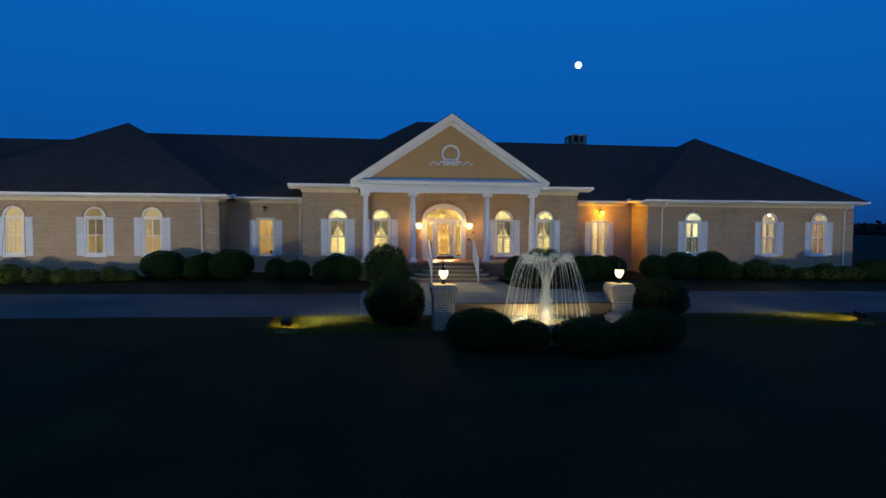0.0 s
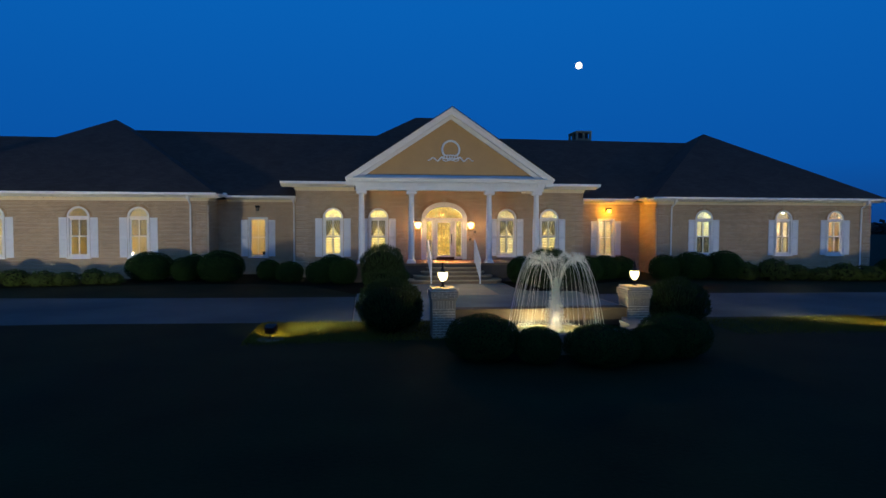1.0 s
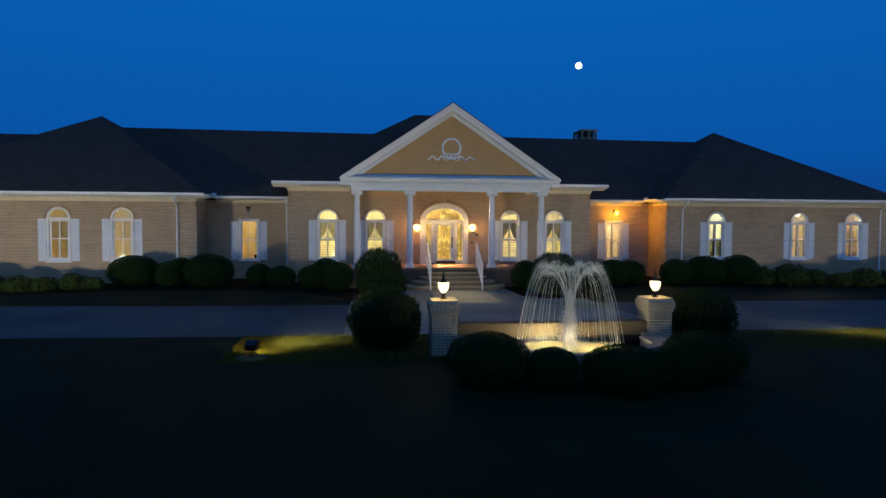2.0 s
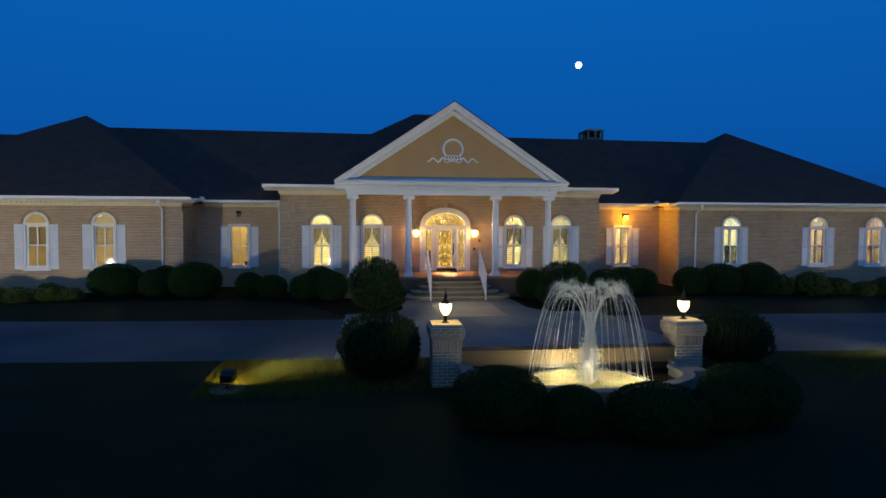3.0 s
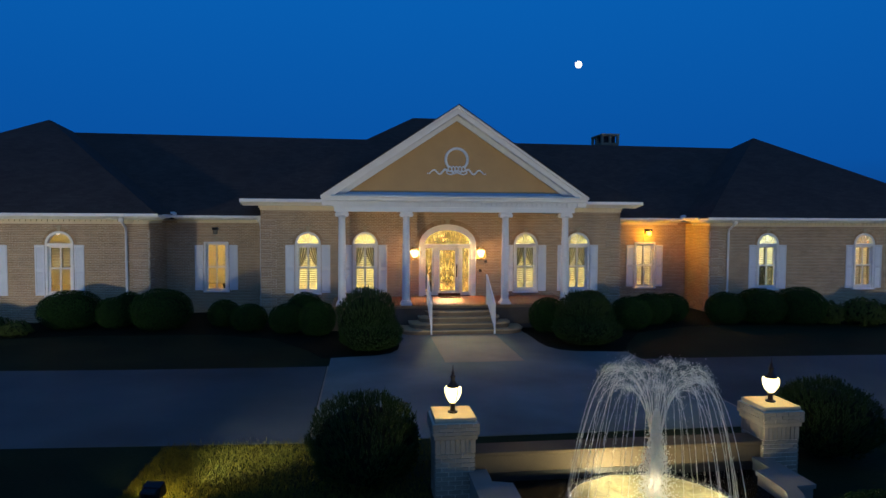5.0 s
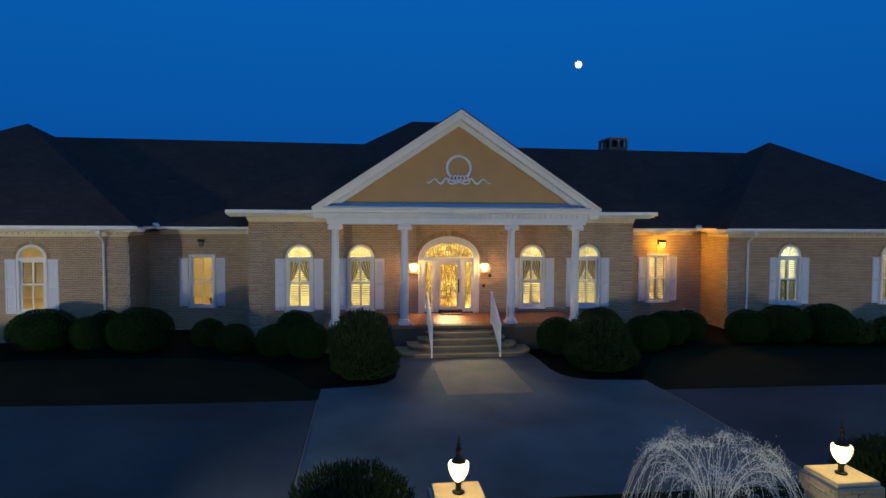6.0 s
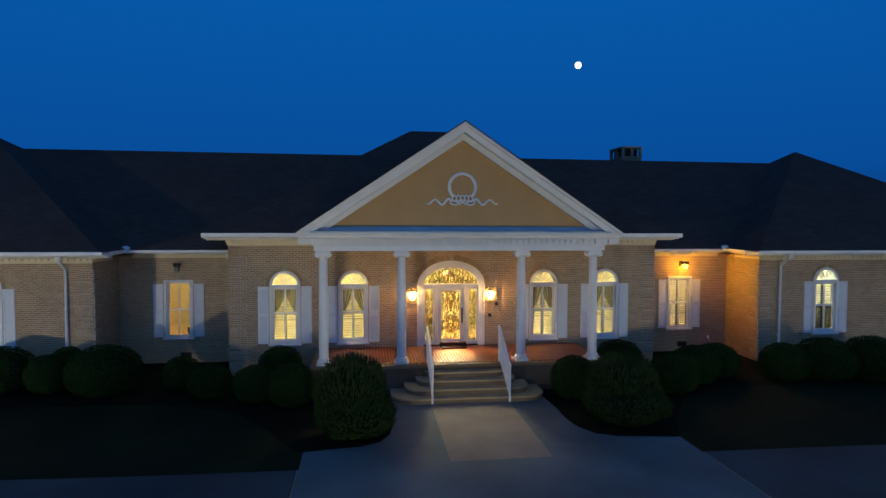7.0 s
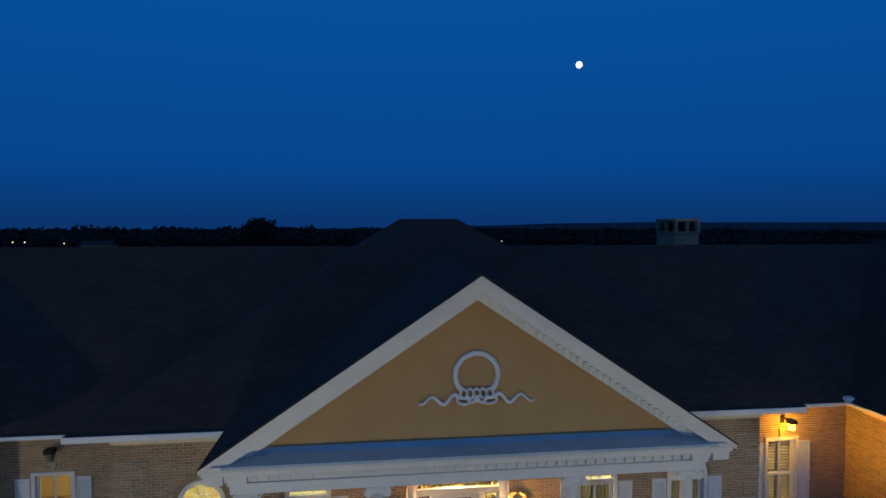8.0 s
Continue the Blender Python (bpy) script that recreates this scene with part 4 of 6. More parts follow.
plant = thing("house_plant", (LINK_WIN[0] + 0.27, HY + 2.95, 0.9), "tall dark leafy house plant in a pot beside the window", "house plant")
part("pot", Shape().lathe([(0.13, 0.0), (0.17, 0.26), (0.185, 0.28), (0.185, 0.31), (0.15, 0.31)], n=16), M_DARK, plant, smooth=True)
part("stem", Shape().tube([(0, 0, 0.28), (0.02, 0.01, 0.8), (-0.02, 0, 1.3), (0.01, 0, 1.75)], [0.018, 0.015, 0.012, 0.006], 6), M_TWIG, plant)
rng = random.Random(21)
greens = Shape()
for k in range(62):
    zc, a = 0.55 + 1.2 * k / 62, k * 2.4
    ln, w = rng.uniform(0.10, 0.19), rng.uniform(0.022, 0.04)
    u, v = Vector((math.cos(a), math.sin(a), rng.uniform(-0.3, 0.35))), Vector((-math.sin(a), math.cos(a), 0))
    o = Vector((0, 0, zc))
    mid, tip = o + u * ln * 0.55 + Vector((0, 0, 0.02)), o + u * ln - Vector((0, 0, 0.03))
    greens.add([o, mid + v * w, tip, mid - v * w, mid + Vector((0, 0, -0.012))], [(0, 1, 4), (1, 2, 4), (2, 3, 4), (3, 0, 4)])
part("leaves", greens, M_PLANT, plant, kind="stuff")

# outside shutters
sh = Shape().box(-0.18, -0.125, -0.05, -0.012, 0, 2.0, 0.004).box(0.125, 0.18, -0.05, -0.012, 0, 2.0, 0.004)
for z0, z1 in ((0, 0.10), (0.97, 1.06), (1.92, 2.0)):
    sh.box(-0.125, 0.125, -0.05, -0.012, z0, z1, 0.004)
sh.box(-0.125, 0.125, -0.02, -0.012, 0.1, 1.92)
z = 0.13
while z < 1.90:
    if not 0.93 < z < 1.07:
        sh.prism([(-0.042, z), (-0.020, z + 0.032), (-0.014, z + 0.026), (-0.036, z - 0.006)], -0.125, 0.125, "x")
    z += 0.048
SHUTTER = sh.mesh("shutter", M_SHUTTER)
for x in (*MAIN_WIN, *LEFT_WIN, *RIGHT_WIN):
    for s in (-1, 1):
        part("shutter", SHUTTER, M_SHUTTER, house, "white louvred wooden shutter", at=(x + s * 0.732, 0, WIN_Z + 0.01))
for x in LINK_WIN:
    for s in (-1, 1):
        part("shutter", SHUTTER, M_SHUTTER, house, "white louvred wooden shutter", at=(x + s * 0.732, 2.21, 0.99))


def brick_arch(x, z, rx, rz, depth, n, a0=0, y=0.0):
    s = Shape()
    for k in range(n):
        t0, t1 = a0 + (180 - 2 * a0) * (k + 0.06) / n, a0 + (180 - 2 * a0) * (k + 0.94) / n
        p = [(x + (rx + d) * math.cos(radians(t)), z + (rz + d) * math.sin(radians(t))) for d, t in ((0, t0), (depth, t0), (depth, t1), (0, t1))]
        s.prism(p, y - 0.026, y + 0.0)
    part("brick_arch", s, M_BRICK, house, kind="stuff")


KEY = Shape().prism([(-0.055, 0), (0.055, 0), (0.085, 0.24), (-0.085, 0.24)], -0.05, 0).mesh("keystone", M_CAP)
for x in (*MAIN_WIN, *LEFT_WIN, *RIGHT_WIN):
    brick_arch(x, WIN_RECT, 0.53, 0.53, 0.11, 21)
    part("keystone", KEY, M_CAP, house, "pale keystone", at=(x, 0, WIN_RECT + 0.52))
for x in LINK_WIN:
    part("keystone", KEY, M_CAP, house, "pale keystone", at=(x, 2.21, 3.14))
brick_arch(0, 3.08, 1.19, 0.86, 0.21, 46, 2)
part("keystone", KEY, M_CAP, house, "pale keystone", at=(0, -0.01, 3.93))

# curtains tied back in the four front windows
for x in MAIN_WIN:
    for s in (-1, 1):
        rows_c = []
        for i in range(13):
            t = i / 12
            z = 2.02 - 1.0 * t
            pts = []
            for j in range(15):
                u = j / 14
                xx = 0.43 - (0.43 - (0.43 - (0.40 * (1 - t ** 1.6) + 0.06))) * u
                pts.append((s * xx, 0.155 + 0.016 * math.sin(u * 26 + i * 0.3), z - 0.05 * u * math.sin(math.pi * t)))
            rows_c.append(pts)
        sh = Shape().loft(rows_c, False, False)
        c = thing("curtain", (x, HY, WIN_Z), "olive cloth curtain tied back inside a lit window", "curtain", "front window curtains")
        part("drape", sh, M_CURTAIN, c, smooth=True)
        part("tie_back", Shape().box(*sorted((s * 0.355, s * 0.44)), 0.135, 0.185, 0.99, 1.04, 0.006), M_CURTAIN, c)

# front door with sidelights and fanlight, in an arched white surround
DZ = 0.905
door = knot("front_door", (0, 0, DZ), house)
part("surround", ring_frame(arch_line(1.18, 0, 2.18, 0.84), arch_line(0.985, 0, 2.18, 0.62), -0.09, 0.16), M_DOORWHITE, door, smooth=True)
part("surround_bead", ring_frame(arch_line(1.215, 0, 2.18, 0.875), arch_line(1.17, 0, 2.18, 0.83), -0.115, 0.0), M_DOORWHITE, door, smooth=True)
part("head_bar", Shape().box(-0.985, 0.985, -0.05, 0.14, 2.08, 2.21, 0.01), M_DOORWHITE, door)
for s in (-1, 1):
    part("mullion", Shape().box(*sorted((s * 0.485, s * 0.60)), -0.05, 0.14, 0, 2.08, 0.008), M_DOORWHITE, door)
    part("sidelight_frame", Shape().box(*sorted((s * 0.60, s * 0.985)), 0.02, 0.10, 0, 0.17, 0.006).box(*sorted((s * 0.60, s * 0.66)), 0.02, 0.10, 0.17, 2.08).box(*sorted((s * 0.925, s * 0.985)), 0.02, 0.10, 0.17, 2.08).box(*sorted((s * 0.66, s * 0.925)), 0.02, 0.10, 2.03, 2.08), M_DOORWHITE, door)
    glass_part(Shape().box(*sorted((s * 0.66, s * 0.925)), 0.055, 0.063, 0.17, 2.03), M_LEADED, door, "sidelight_glass")
leaf = Shape().box(-0.48, -0.335, 0.02, 0.075, 0.03, 2.07, 0.004).box(0.335, 0.48, 0.02, 0.075, 0.03, 2.07, 0.004).box(-0.335, 0.335, 0.02, 0.075, 0.03, 0.22, 0.004).box(-0.335, 0.335, 0.02, 0.075, 1.95, 2.07, 0.004)
part("door_leaf", leaf, M_DOORWHITE, door, "white glazed door leaf")
glass_part(Shape().box(-0.335, 0.335, 0.042, 0.050, 0.22, 1.95), M_LEADED, door, "door_glass")
glass_part(Shape().prism(arch_line(0.985, 2.21, 2.18, 0.62), 0.05, 0.058), M_LEADED, door, "fanlight_glass")
part("threshold", Shape().box(-1.0, 1.0, -0.08, 0.16, -0.004, 0.03, 0.006), M_DARK, door)


def cames(half, z0, z1, x=0.0, seed=3):
    """Leaded scrollwork: border, mirrored curls and a centre spray."""
    s, y = Shape(), 0.036
    rng = random.Random(seed)
    for q in (-1, 1):
        s.tube([(x + q * (half - 0.035), y, z0), (x + q * (half - 0.035), y, z1)], 0.006, 4)
        n = max(3, int((z1 - z0) / 0.22))
        for k in range(n):
            zc = z0 + (k + 0.5) * (z1 - z0) / n
            h = (z1 - z0) / n
            pts = [(x + q * (0.02 + (half - 0.06) * abs(math.sin(math.pi * t))), y, zc - h / 2 + h * t) for t in [i / 10 for i in range(11)]]
            s.tube(pts, 0.006, 4)
            r = rng.uniform(0.04, 0.075)
            curl = [(x + q * (half * 0.5 + r * (1 - a / 500) * math.cos(radians(a))), y, zc + r * (1 - a / 500) * math.sin(radians(a))) for a in range(0, 420, 30)]
            s.tube(curl, 0.005, 4)
    s.tube([(x, y, z0), (x, y, z1)], 0.005, 4)
    for z in (z0 + 0.02, z1 - 0.02, (z0 + z1) / 2):
        s.tube([(x - half, y, z), (x + half, y, z)], 0.006, 4)
    return s


part("door_came", cames(0.335, 0.22, 1.95), M_CAME, door, "dark leaded scrollwork")
for s in (-1, 1):
    part("sidelight_came", cames(0.13, 0.17, 2.03, s * 0.7925, 5), M_CAME, door, "dark leaded scrollwork")
fan = Shape()
for k in range(1, 14):
    a = radians(180 * k / 14)
    fan.tube([(0.22 * math.cos(a), 0.036, 2.21 + 0.10 * math.sin(a)), (0.95 * math.cos(a), 0.036, 2.19 + 0.585 * math.sin(a))], 0.006, 4)
for r in (0.22, 0.5, 0.78):
    fan.tube([(r * math.cos(radians(a)), 0.036, 2.215 + r * 0.63 * math.sin(radians(a))) for a in range(0, 181, 9)], 0.006, 4)
for k in range(7):
    a = radians(25 * k + 15)
    c = (0.64 * math.cos(a), 2.2 + 0.40 * math.sin(a))
    fan.tube([(c[0] + 0.07 * math.cos(radians(t)), 0.034, c[1] + 0.05 * math.sin(radians(t))) for t in range(0, 361, 30)], 0.005, 4)
part("fanlight_came", fan, M_CAME, door, "dark leaded scrollwork")
part("door_handle", Shape().box(0.375, 0.435, 0.0, 0.02, 0.80, 1.34, 0.008).tube([(0.405, 0.0, 0.86), (0.405, -0.07, 0.90), (0.405, -0.075, 1.05), (0.405, -0.06, 1.22), (0.405, 0.0, 1.27)], 0.016, 6), M_DARK, door, "long dark bronze door pull")

M_MAT = material("dark_brown_coir", (0.045, 0.022, 0.014), 0.9, vary=0.3, scale=8, fine=80, bump=0.4)
mat_step = thing("door_mat", (0.05, HY - 0.45, 0.895), "dark brown coir mat with raised boot bar before the door", "door mat")
part("mat", Shape().box(-0.44, 0.44, -0.22, 0.10, 0, 0.05, 0.01), M_MAT, mat_step)
part("boot_bar", Shape().box(-0.47, 0.47, 0.10, 0.30, 0.0, 0.16, 0.014), M_MAT, mat_step)

cam_box = thing("security_camera", (-3.75, HY - 2.1, 4.60), "small black dome camera under the porch ceiling", "camera")
part("dome", Shape().lathe([(0.02, -0.10), (0.06, -0.07), (0.075, -0.02), (0.08, 0.0)], n=14), M_BLACK, cam_box, smooth=True)
tap = thing("garden_tap", (11.15, HY + 2.2, 0.56), "small pale garden tap on the brick wall", "tap")
part("spout", Shape().tube([(0, 0.0, 0), (0, -0.09, 0), (0, -0.12, -0.07)], 0.03, 6), M_WHITE, tap)
part("handle", Shape().lathe([(0.055, 0.035), (0.055, 0.055)], 0, -0.06, 10), M_WHITE, tap)
# wall boxes beside the door, foundation vents
for x, z in ((1.42, 1.98), (1.66, 2.38)):
    k = thing("wall_box", (x, HY - 0.012, z), "small dark metal box on the brick beside the door", "wall box")
    part("box", Shape().box(-0.06, 0.06, -0.05, 0, -0.06, 0.06, 0.008), M_DARK, k)
    part("button", Shape().box(-0.02, 0.02, -0.06, -0.049, -0.03, 0.03, 0.004), M_BLACK, k)
for x in (-9.75, 10.02):
    k = knot("foundation_vent", (x, 2.19, 0.30), house)
    part("vent_frame", Shape().box(-0.2, 0.2, -0.02, 0.0, -0.1, 0.1, 0.006), M_BLACK, k)
    for i in range(4):
        part("vent_slat", Shape().box(-0.17, 0.17, -0.03, -0.018, -0.075 + 0.045 * i, -0.055 + 0.045 * i), M_BLACK, k)

# chimney
ch = knot("chimney", (11.53, 11.66, 0), house)
part("stack", Shape().box(-0.53, 0.53, -0.85, 0.85, 7.0, 8.80), M_CHIM, ch)
for zc in (0.0, 0.075):
    part("corbel", Shape().box(-0.55 - 0.4 * zc, 0.55 + 0.4 * zc, -0.87 - 0.4 * zc, 0.87 + 0.4 * zc, 8.80 + zc, 8.87 + zc, 0.012), M_CHIM, ch)
for px_ in (-0.50, 0.0, 0.50):
    for py_ in (-0.80, 0.0, 0.80):
        if px_ or py_:
            part("pier", Shape().box(px_ - 0.065, px_ + 0.065, py_ - 0.09, py_ + 0.09, 8.945, 9.38, 0.008), M_CHIM, ch)
# black block behind the piers stands for the darkness inside the openings
part("opening_core", Shape().box(-0.40, 0.40, -0.68, 0.68, 8.945, 9.37, 0.02), M_BLACK, ch)
part("crown", Shape().box(-0.59, 0.59, -0.91, 0.91, 9.38, 9.50, 0.03), M_CHIM, ch)


# ------------------------------------------------------------------ lights on the house
M_BRONZE = material("olive_bronze", (0.24, 0.16, 0.05), 0.42, 0.6, vary=0.3, scale=14, fine=90)


def sconce(x):
    k = thing("wall_lantern", T((x, HY, 2.72)) @ Matrix.Diagonal((1.45, 1.2, 1.4, 1)), "lit bronze wall lantern with scalloped glass beside the door", "wall lantern", "front door wall lanterns")
    part("back_plate", Shape().lathe([(0.02, -0.02), (0.115, -0.02), (0.115, 0.0), (0.02, 0.0)], n=20).mesh("back_plate", M_DARK), M_DARK, k, at=Matrix.Rotation(radians(90), 4, "X") @ T((0, 0, 0.012)))
    part("arm", Shape().tube([(0, -0.02, 0.0), (0, -0.06, 0.15), (0, -0.13, 0.21), (0, -0.17, 0.18)], 0.014, 6), M_DARK, k, smooth=True)
    part("canopy", Shape().lathe([(0.075, 0.118), (0.08, 0.132), (0.05, 0.15), (0.024, 0.165), (0.014, 0.20), (0.022, 0.212), (0.004, 0.235)], 0, -0.17, 12), M_CAP, k, smooth=True)
    for i in range(16):
        a = 2 * math.pi * i / 16
        u, v = Vector((math.cos(a), 0, math.sin(a))), Vector((-math.sin(a), 0, math.cos(a)))
        o = Vector((0, -0.05, 0.0))
        ring = [o + u * r + v * w + Vector((0, dy, 0)) for r, w, dy in ((0.11, 0.0, 0.0), (0.15, 0.034, -0.012), (0.185, 0.028, -0.028), (0.212, 0.0, -0.02), (0.185, -0.028, -0.028), (0.15, -0.034, -0.012))]
        part("leaf", Shape().loft([ring, [p + Vector((0, 0.012, 0)) for p in ring]], True), M_BRONZE, k)
    prof = [(0.030, -0.118), (0.062, -0.100), (0.088, -0.050), (0.108, 0.015), (0.118, 0.070), (0.060, 0.108)]
    rings = [[(r * (1 + 0.10 * math.cos(8 * 2 * math.pi * j / 32)) * math.cos(2 * math.pi * j / 32), -0.17 + r * (1 + 0.10 * math.cos(8 * 2 * math.pi * j / 32)) * math.sin(2 * math.pi * j / 32), z + 0.012 * math.cos(8 * 2 * math.pi * j / 32) * (z > 0.05)) for j in range(32)] for r, z in prof]
    gl = part("glass_shade", Shape().loft(rings, True), M_SCONCE, k, "glowing scalloped glass", smooth=True)
    gl.visible_shadow = False
    for a in range(0, 360, 45):
        u = Vector((math.cos(radians(a + 22)), math.sin(radians(a + 22)), 0))
        part("cage_rib", Shape().tube([Vector((0, -0.17, zz)) + u * rr for rr, zz in ((0.034, -0.128), (0.070, -0.104), (0.096, -0.050), (0.116, 0.015), (0.128, 0.078), (0.066, 0.118))], 0.0065, 5), M_BRONZE, k)
    part("finial", Shape().lathe([(0.004, -0.17), (0.018, -0.155), (0.02, -0.14), (0.012, -0.125)], 0, -0.17, 10), M_DARK, k, smooth=True)


sconce(-1.41)
sconce(1.41)


def eave_light(x, lit):
    k = thing("wall_light", (x, HY + 2.21, 3.60), "lit amber security light on the brick under the eave" if lit else "unlit dark security light on the brick under the eave", "wall light")
    y = 0.0 if lit else 0.25
    part("bracket", Shape().box(-0.06, 0.06, -0.035, 0.0, -0.06, 0.16, 0.008).box(-0.025, 0.025, y - 0.33, -0.03, 0.085, 0.125), M_DARK, k)
    part("housing", Shape().box(-0.115, 0.115, y - 0.54, y - 0.30, 0.045, 0.165, 0.02), M_DARK, k)
    part("sensor", Shape().box(-0.03, 0.03, y - 0.565, y - 0.535, 0.07, 0.12, 0.006), M_BLACK, k)
    ob = part("lens", Shape().lathe([(0.045, -0.145), (0.088, -0.13), (0.098, -0.05), (0.092, 0.045)], 0, y - 0.42, 14), M_SODIUM if lit else M_DULLGLASS, k, "glowing amber jar" if lit else "dull unlit glass jar", smooth=True)
    ob.visible_shadow = False


M_DULLGLASS = material("dull_lamp_glass", (0.20, 0.18, 0.14), 0.25, vary=0.1, spec=0.5)
downlight = thing("recessed_downlight", (-0.06, HY - 1.37, 4.60), "lit round downlight assumed in the porch ceiling, itself unseen", "downlight")
part("trim_ring", Shape().loft([[(r * math.cos(2 * math.pi * j / 24), r * math.sin(2 * math.pi * j / 24), z) for j in range(24)] for r, z in ((0.085, -0.001), (0.115, -0.001), (0.110, -0.012), (0.085, -0.008))]), M_WHITE, downlight, smooth=True)
dl = part("lens", Shape().lathe([(0.084, -0.004), (0.084, -0.001)], n=20), M_SCONCE, downlight, "glowing round lens")
dl.visible_shadow = False

eave_light(LINK_WIN[0], False)
eave_light(9.88, True)

for rx_, ry_, rz_, watts, col in ROOMS:
    k = thing("ceiling_light", (rx_, ry_, 4.02), "lit glass globe hanging from the room ceiling", "ceiling light", "room ceiling lights")
    part("rod", Shape().lathe([(0.07, -0.03), (0.07, 0.0)], n=12).box(-0.01, 0.01, -0.01, 0.01, rz_ - 4.02, 0), M_DARK, k)
    gb = part("globe", Shape().lathe([(0.03, -0.15), (0.10, -0.12), (0.14, 0.0), (0.10, 0.12), (0.03, 0.15)], n=16).mesh("globe", M_BULB, True), M_BULB, k, at=(0, 0, rz_ - 4.02 - 0.12))
    gb.visible_shadow = False


# ------------------------------------------------------------------ floodlights on the lawn
def floodlight(fx, fy, aim):
    rot = flood_heading(fx, aim[0])
    k = thing("floodlight", pose(fx, fy, 0, 0, 0, rot) @ Matrix.Scale(0.85, 4), "black ground floodlight on a stake over a round concrete pad", "floodlight", "lawn floodlights")
    part("pad", Shape().lathe([(0.40, 0.0), (0.40, 0.03), (0.375, 0.04)], n=28), M_STEP, k)
    part("stake", Shape().lathe([(0.035, 0.05), (0.03, 0.14)], n=10), M_BLACK, k)
    part("yoke", Shape().box(-0.16, 0.16, -0.015, 0.015, 0.14, 0.16).box(-0.165, -0.15, -0.02, 0.02, 0.15, 0.32).box(0.15, 0.165, -0.02, 0.02, 0.15, 0.32), M_BLACK, k)
    tilt = T((0, 0, 0.30)) @ Matrix.Rotation(radians(14), 4, "X")
    part("head", Shape().box(-0.145, 0.145, -0.10, 0.09, -0.10, 0.10, 0.02), M_BLACK, k, at=tilt)
    part("hood", Shape().box(-0.155, 0.155, 0.03, 0.20, 0.100, 0.110).box(-0.155, -0.143, 0.03, 0.20, -0.10, 0.100).box(0.143, 0.155, 0.03, 0.20, -0.10, 0.100).box(-0.15, 0.15, 0.08, 0.185, -0.108, -0.100), M_BLACK, k, at=tilt)
    gl = part("lens", Shape().box(-0.125, 0.125, 0.09, 0.096, -0.08, 0.08), M_FLOODGLASS, k, "glowing glass", at=tilt)
    gl.visible_shadow = False
    for i in range(5):
        part("fin", Shape().box(-0.10 + 0.05 * i - 0.004, -0.10 + 0.05 * i + 0.004, -0.13, -0.098, -0.07, 0.07), M_BLACK, k, at=tilt)


for (fx, fy), aim, watts in FLOODS:
    floodlight(fx, fy, aim)

# ------------------------------------------------------------------ the fountain
FX, FY = 0.42, 23.3
fountain = thing("fountain", (FX, FY, 0), "scalloped concrete fountain basin with two brick pillars and lit water jets", "fountain")


# plan of the rim, right half: square shoulders beside the pillars, a curved front and a straight bay
RIM_IN = [(2.12, 1.05), (2.12, 0.62), (1.84, 0.54), (1.84, 0.0)] + [(1.84 * math.cos(radians(t)), -0.92 * math.sin(radians(t))) for t in range(8, 62, 6)]
RIM_OUT = [(2.40, 1.05), (2.40, 0.0), (2.08, -0.02), (2.07, -0.06)] + [(2.06 * math.cos(radians(t)), -1.14 * math.sin(radians(t))) for t in range(8, 62, 6)]


def basin_line(share):
    """The rim's outline from the back left round the front to the back right; 0 is its inner edge, 1 its outer edge."""
    half = [(a[0] + (b[0] - a[0]) * share, a[1] + (b[1] - a[1]) * share) for a, b in zip(RIM_IN, RIM_OUT)]
    x0, x1, yf = -0.36 - 0.24 * share, 0.86 + 0.24 * share, -1.04 - 0.25 * share
    edge = half[-1][1] - 0.02
    return [(-x, y) for x, y in half] + [(x0, edge), (x0, yf), (x1, yf), (x1, edge)] + half[::-1]


def rim(z0, z1, g0, g1):
    rings = [[(*p, z0), (*q, z0), (*q, z1), (*p, z1)] for p, q in zip(basin_line(g0), basin_line(g1))]
    return Shape().loft(rings, True)


part("basin_wall", rim(0, 0.40, 0.06, 0.94), M_BASIN, fountain, "grey weathered concrete")
part("basin_coping", rim(0.40, 0.46, 0.0, 1.0), M_BASIN, fountain)
fl = basin_line(0.2)
part("basin_floor", Shape().prism(fl, 0.0, 0.06, "z"), M_BLACK, fountain)
M_LOWBAND = material("dark_low_concrete", (0.010, 0.010, 0.008), 0.5, vary=0.4, scale=3, fine=40)
bowl = [(1.10, 0.05), (1.12, 0.29), (1.12, 0.315), (1.06, 0.315), (1.05, 0.12)]
rings = [[(1.08 * r * math.cos(2 * math.pi * k / 48), 0.97 * r * math.sin(2 * math.pi * k / 48), z) for k in range(48)] for r, z in bowl]
part("bowl_ring", Shape().loft(rings), M_BLACK, fountain, "dark bowl edge")
part("bowl_floor", Shape().lathe([(1.06, 0.065), (1.05, 0.08), (0.7, 0.075), (0.02, 0.07)], 0, 0, 48, 0.97), M_POOLFLOOR, fountain, "pale lit bowl floor")
rng = random.Random(3)
rip = [[(1.08 * r * math.cos(2 * math.pi * k / 64), 0.97 * r * math.sin(2 * math.pi * k / 64), 0.292 + 0.022 * noise.noise(Vector((r * 6 * math.cos(2 * math.pi * k / 64), r * 6 * math.sin(2 * math.pi * k / 64), 0.3)))) for k in range(64)] for r in [1.05 - 0.05 * i for i in range(21)]]
wt = part("bubbling_water", Shape().loft(rip, True), M_MILKY, fountain, "bright bubbling water lit from below", smooth=True)
wt.visible_shadow = False
inn = basin_line(0.04)
wt = part("water_surface", Shape().prism(inn, 0.262, 0.265, "z"), M_WATER, fountain, "dark still water")
wt.visible_shadow = False
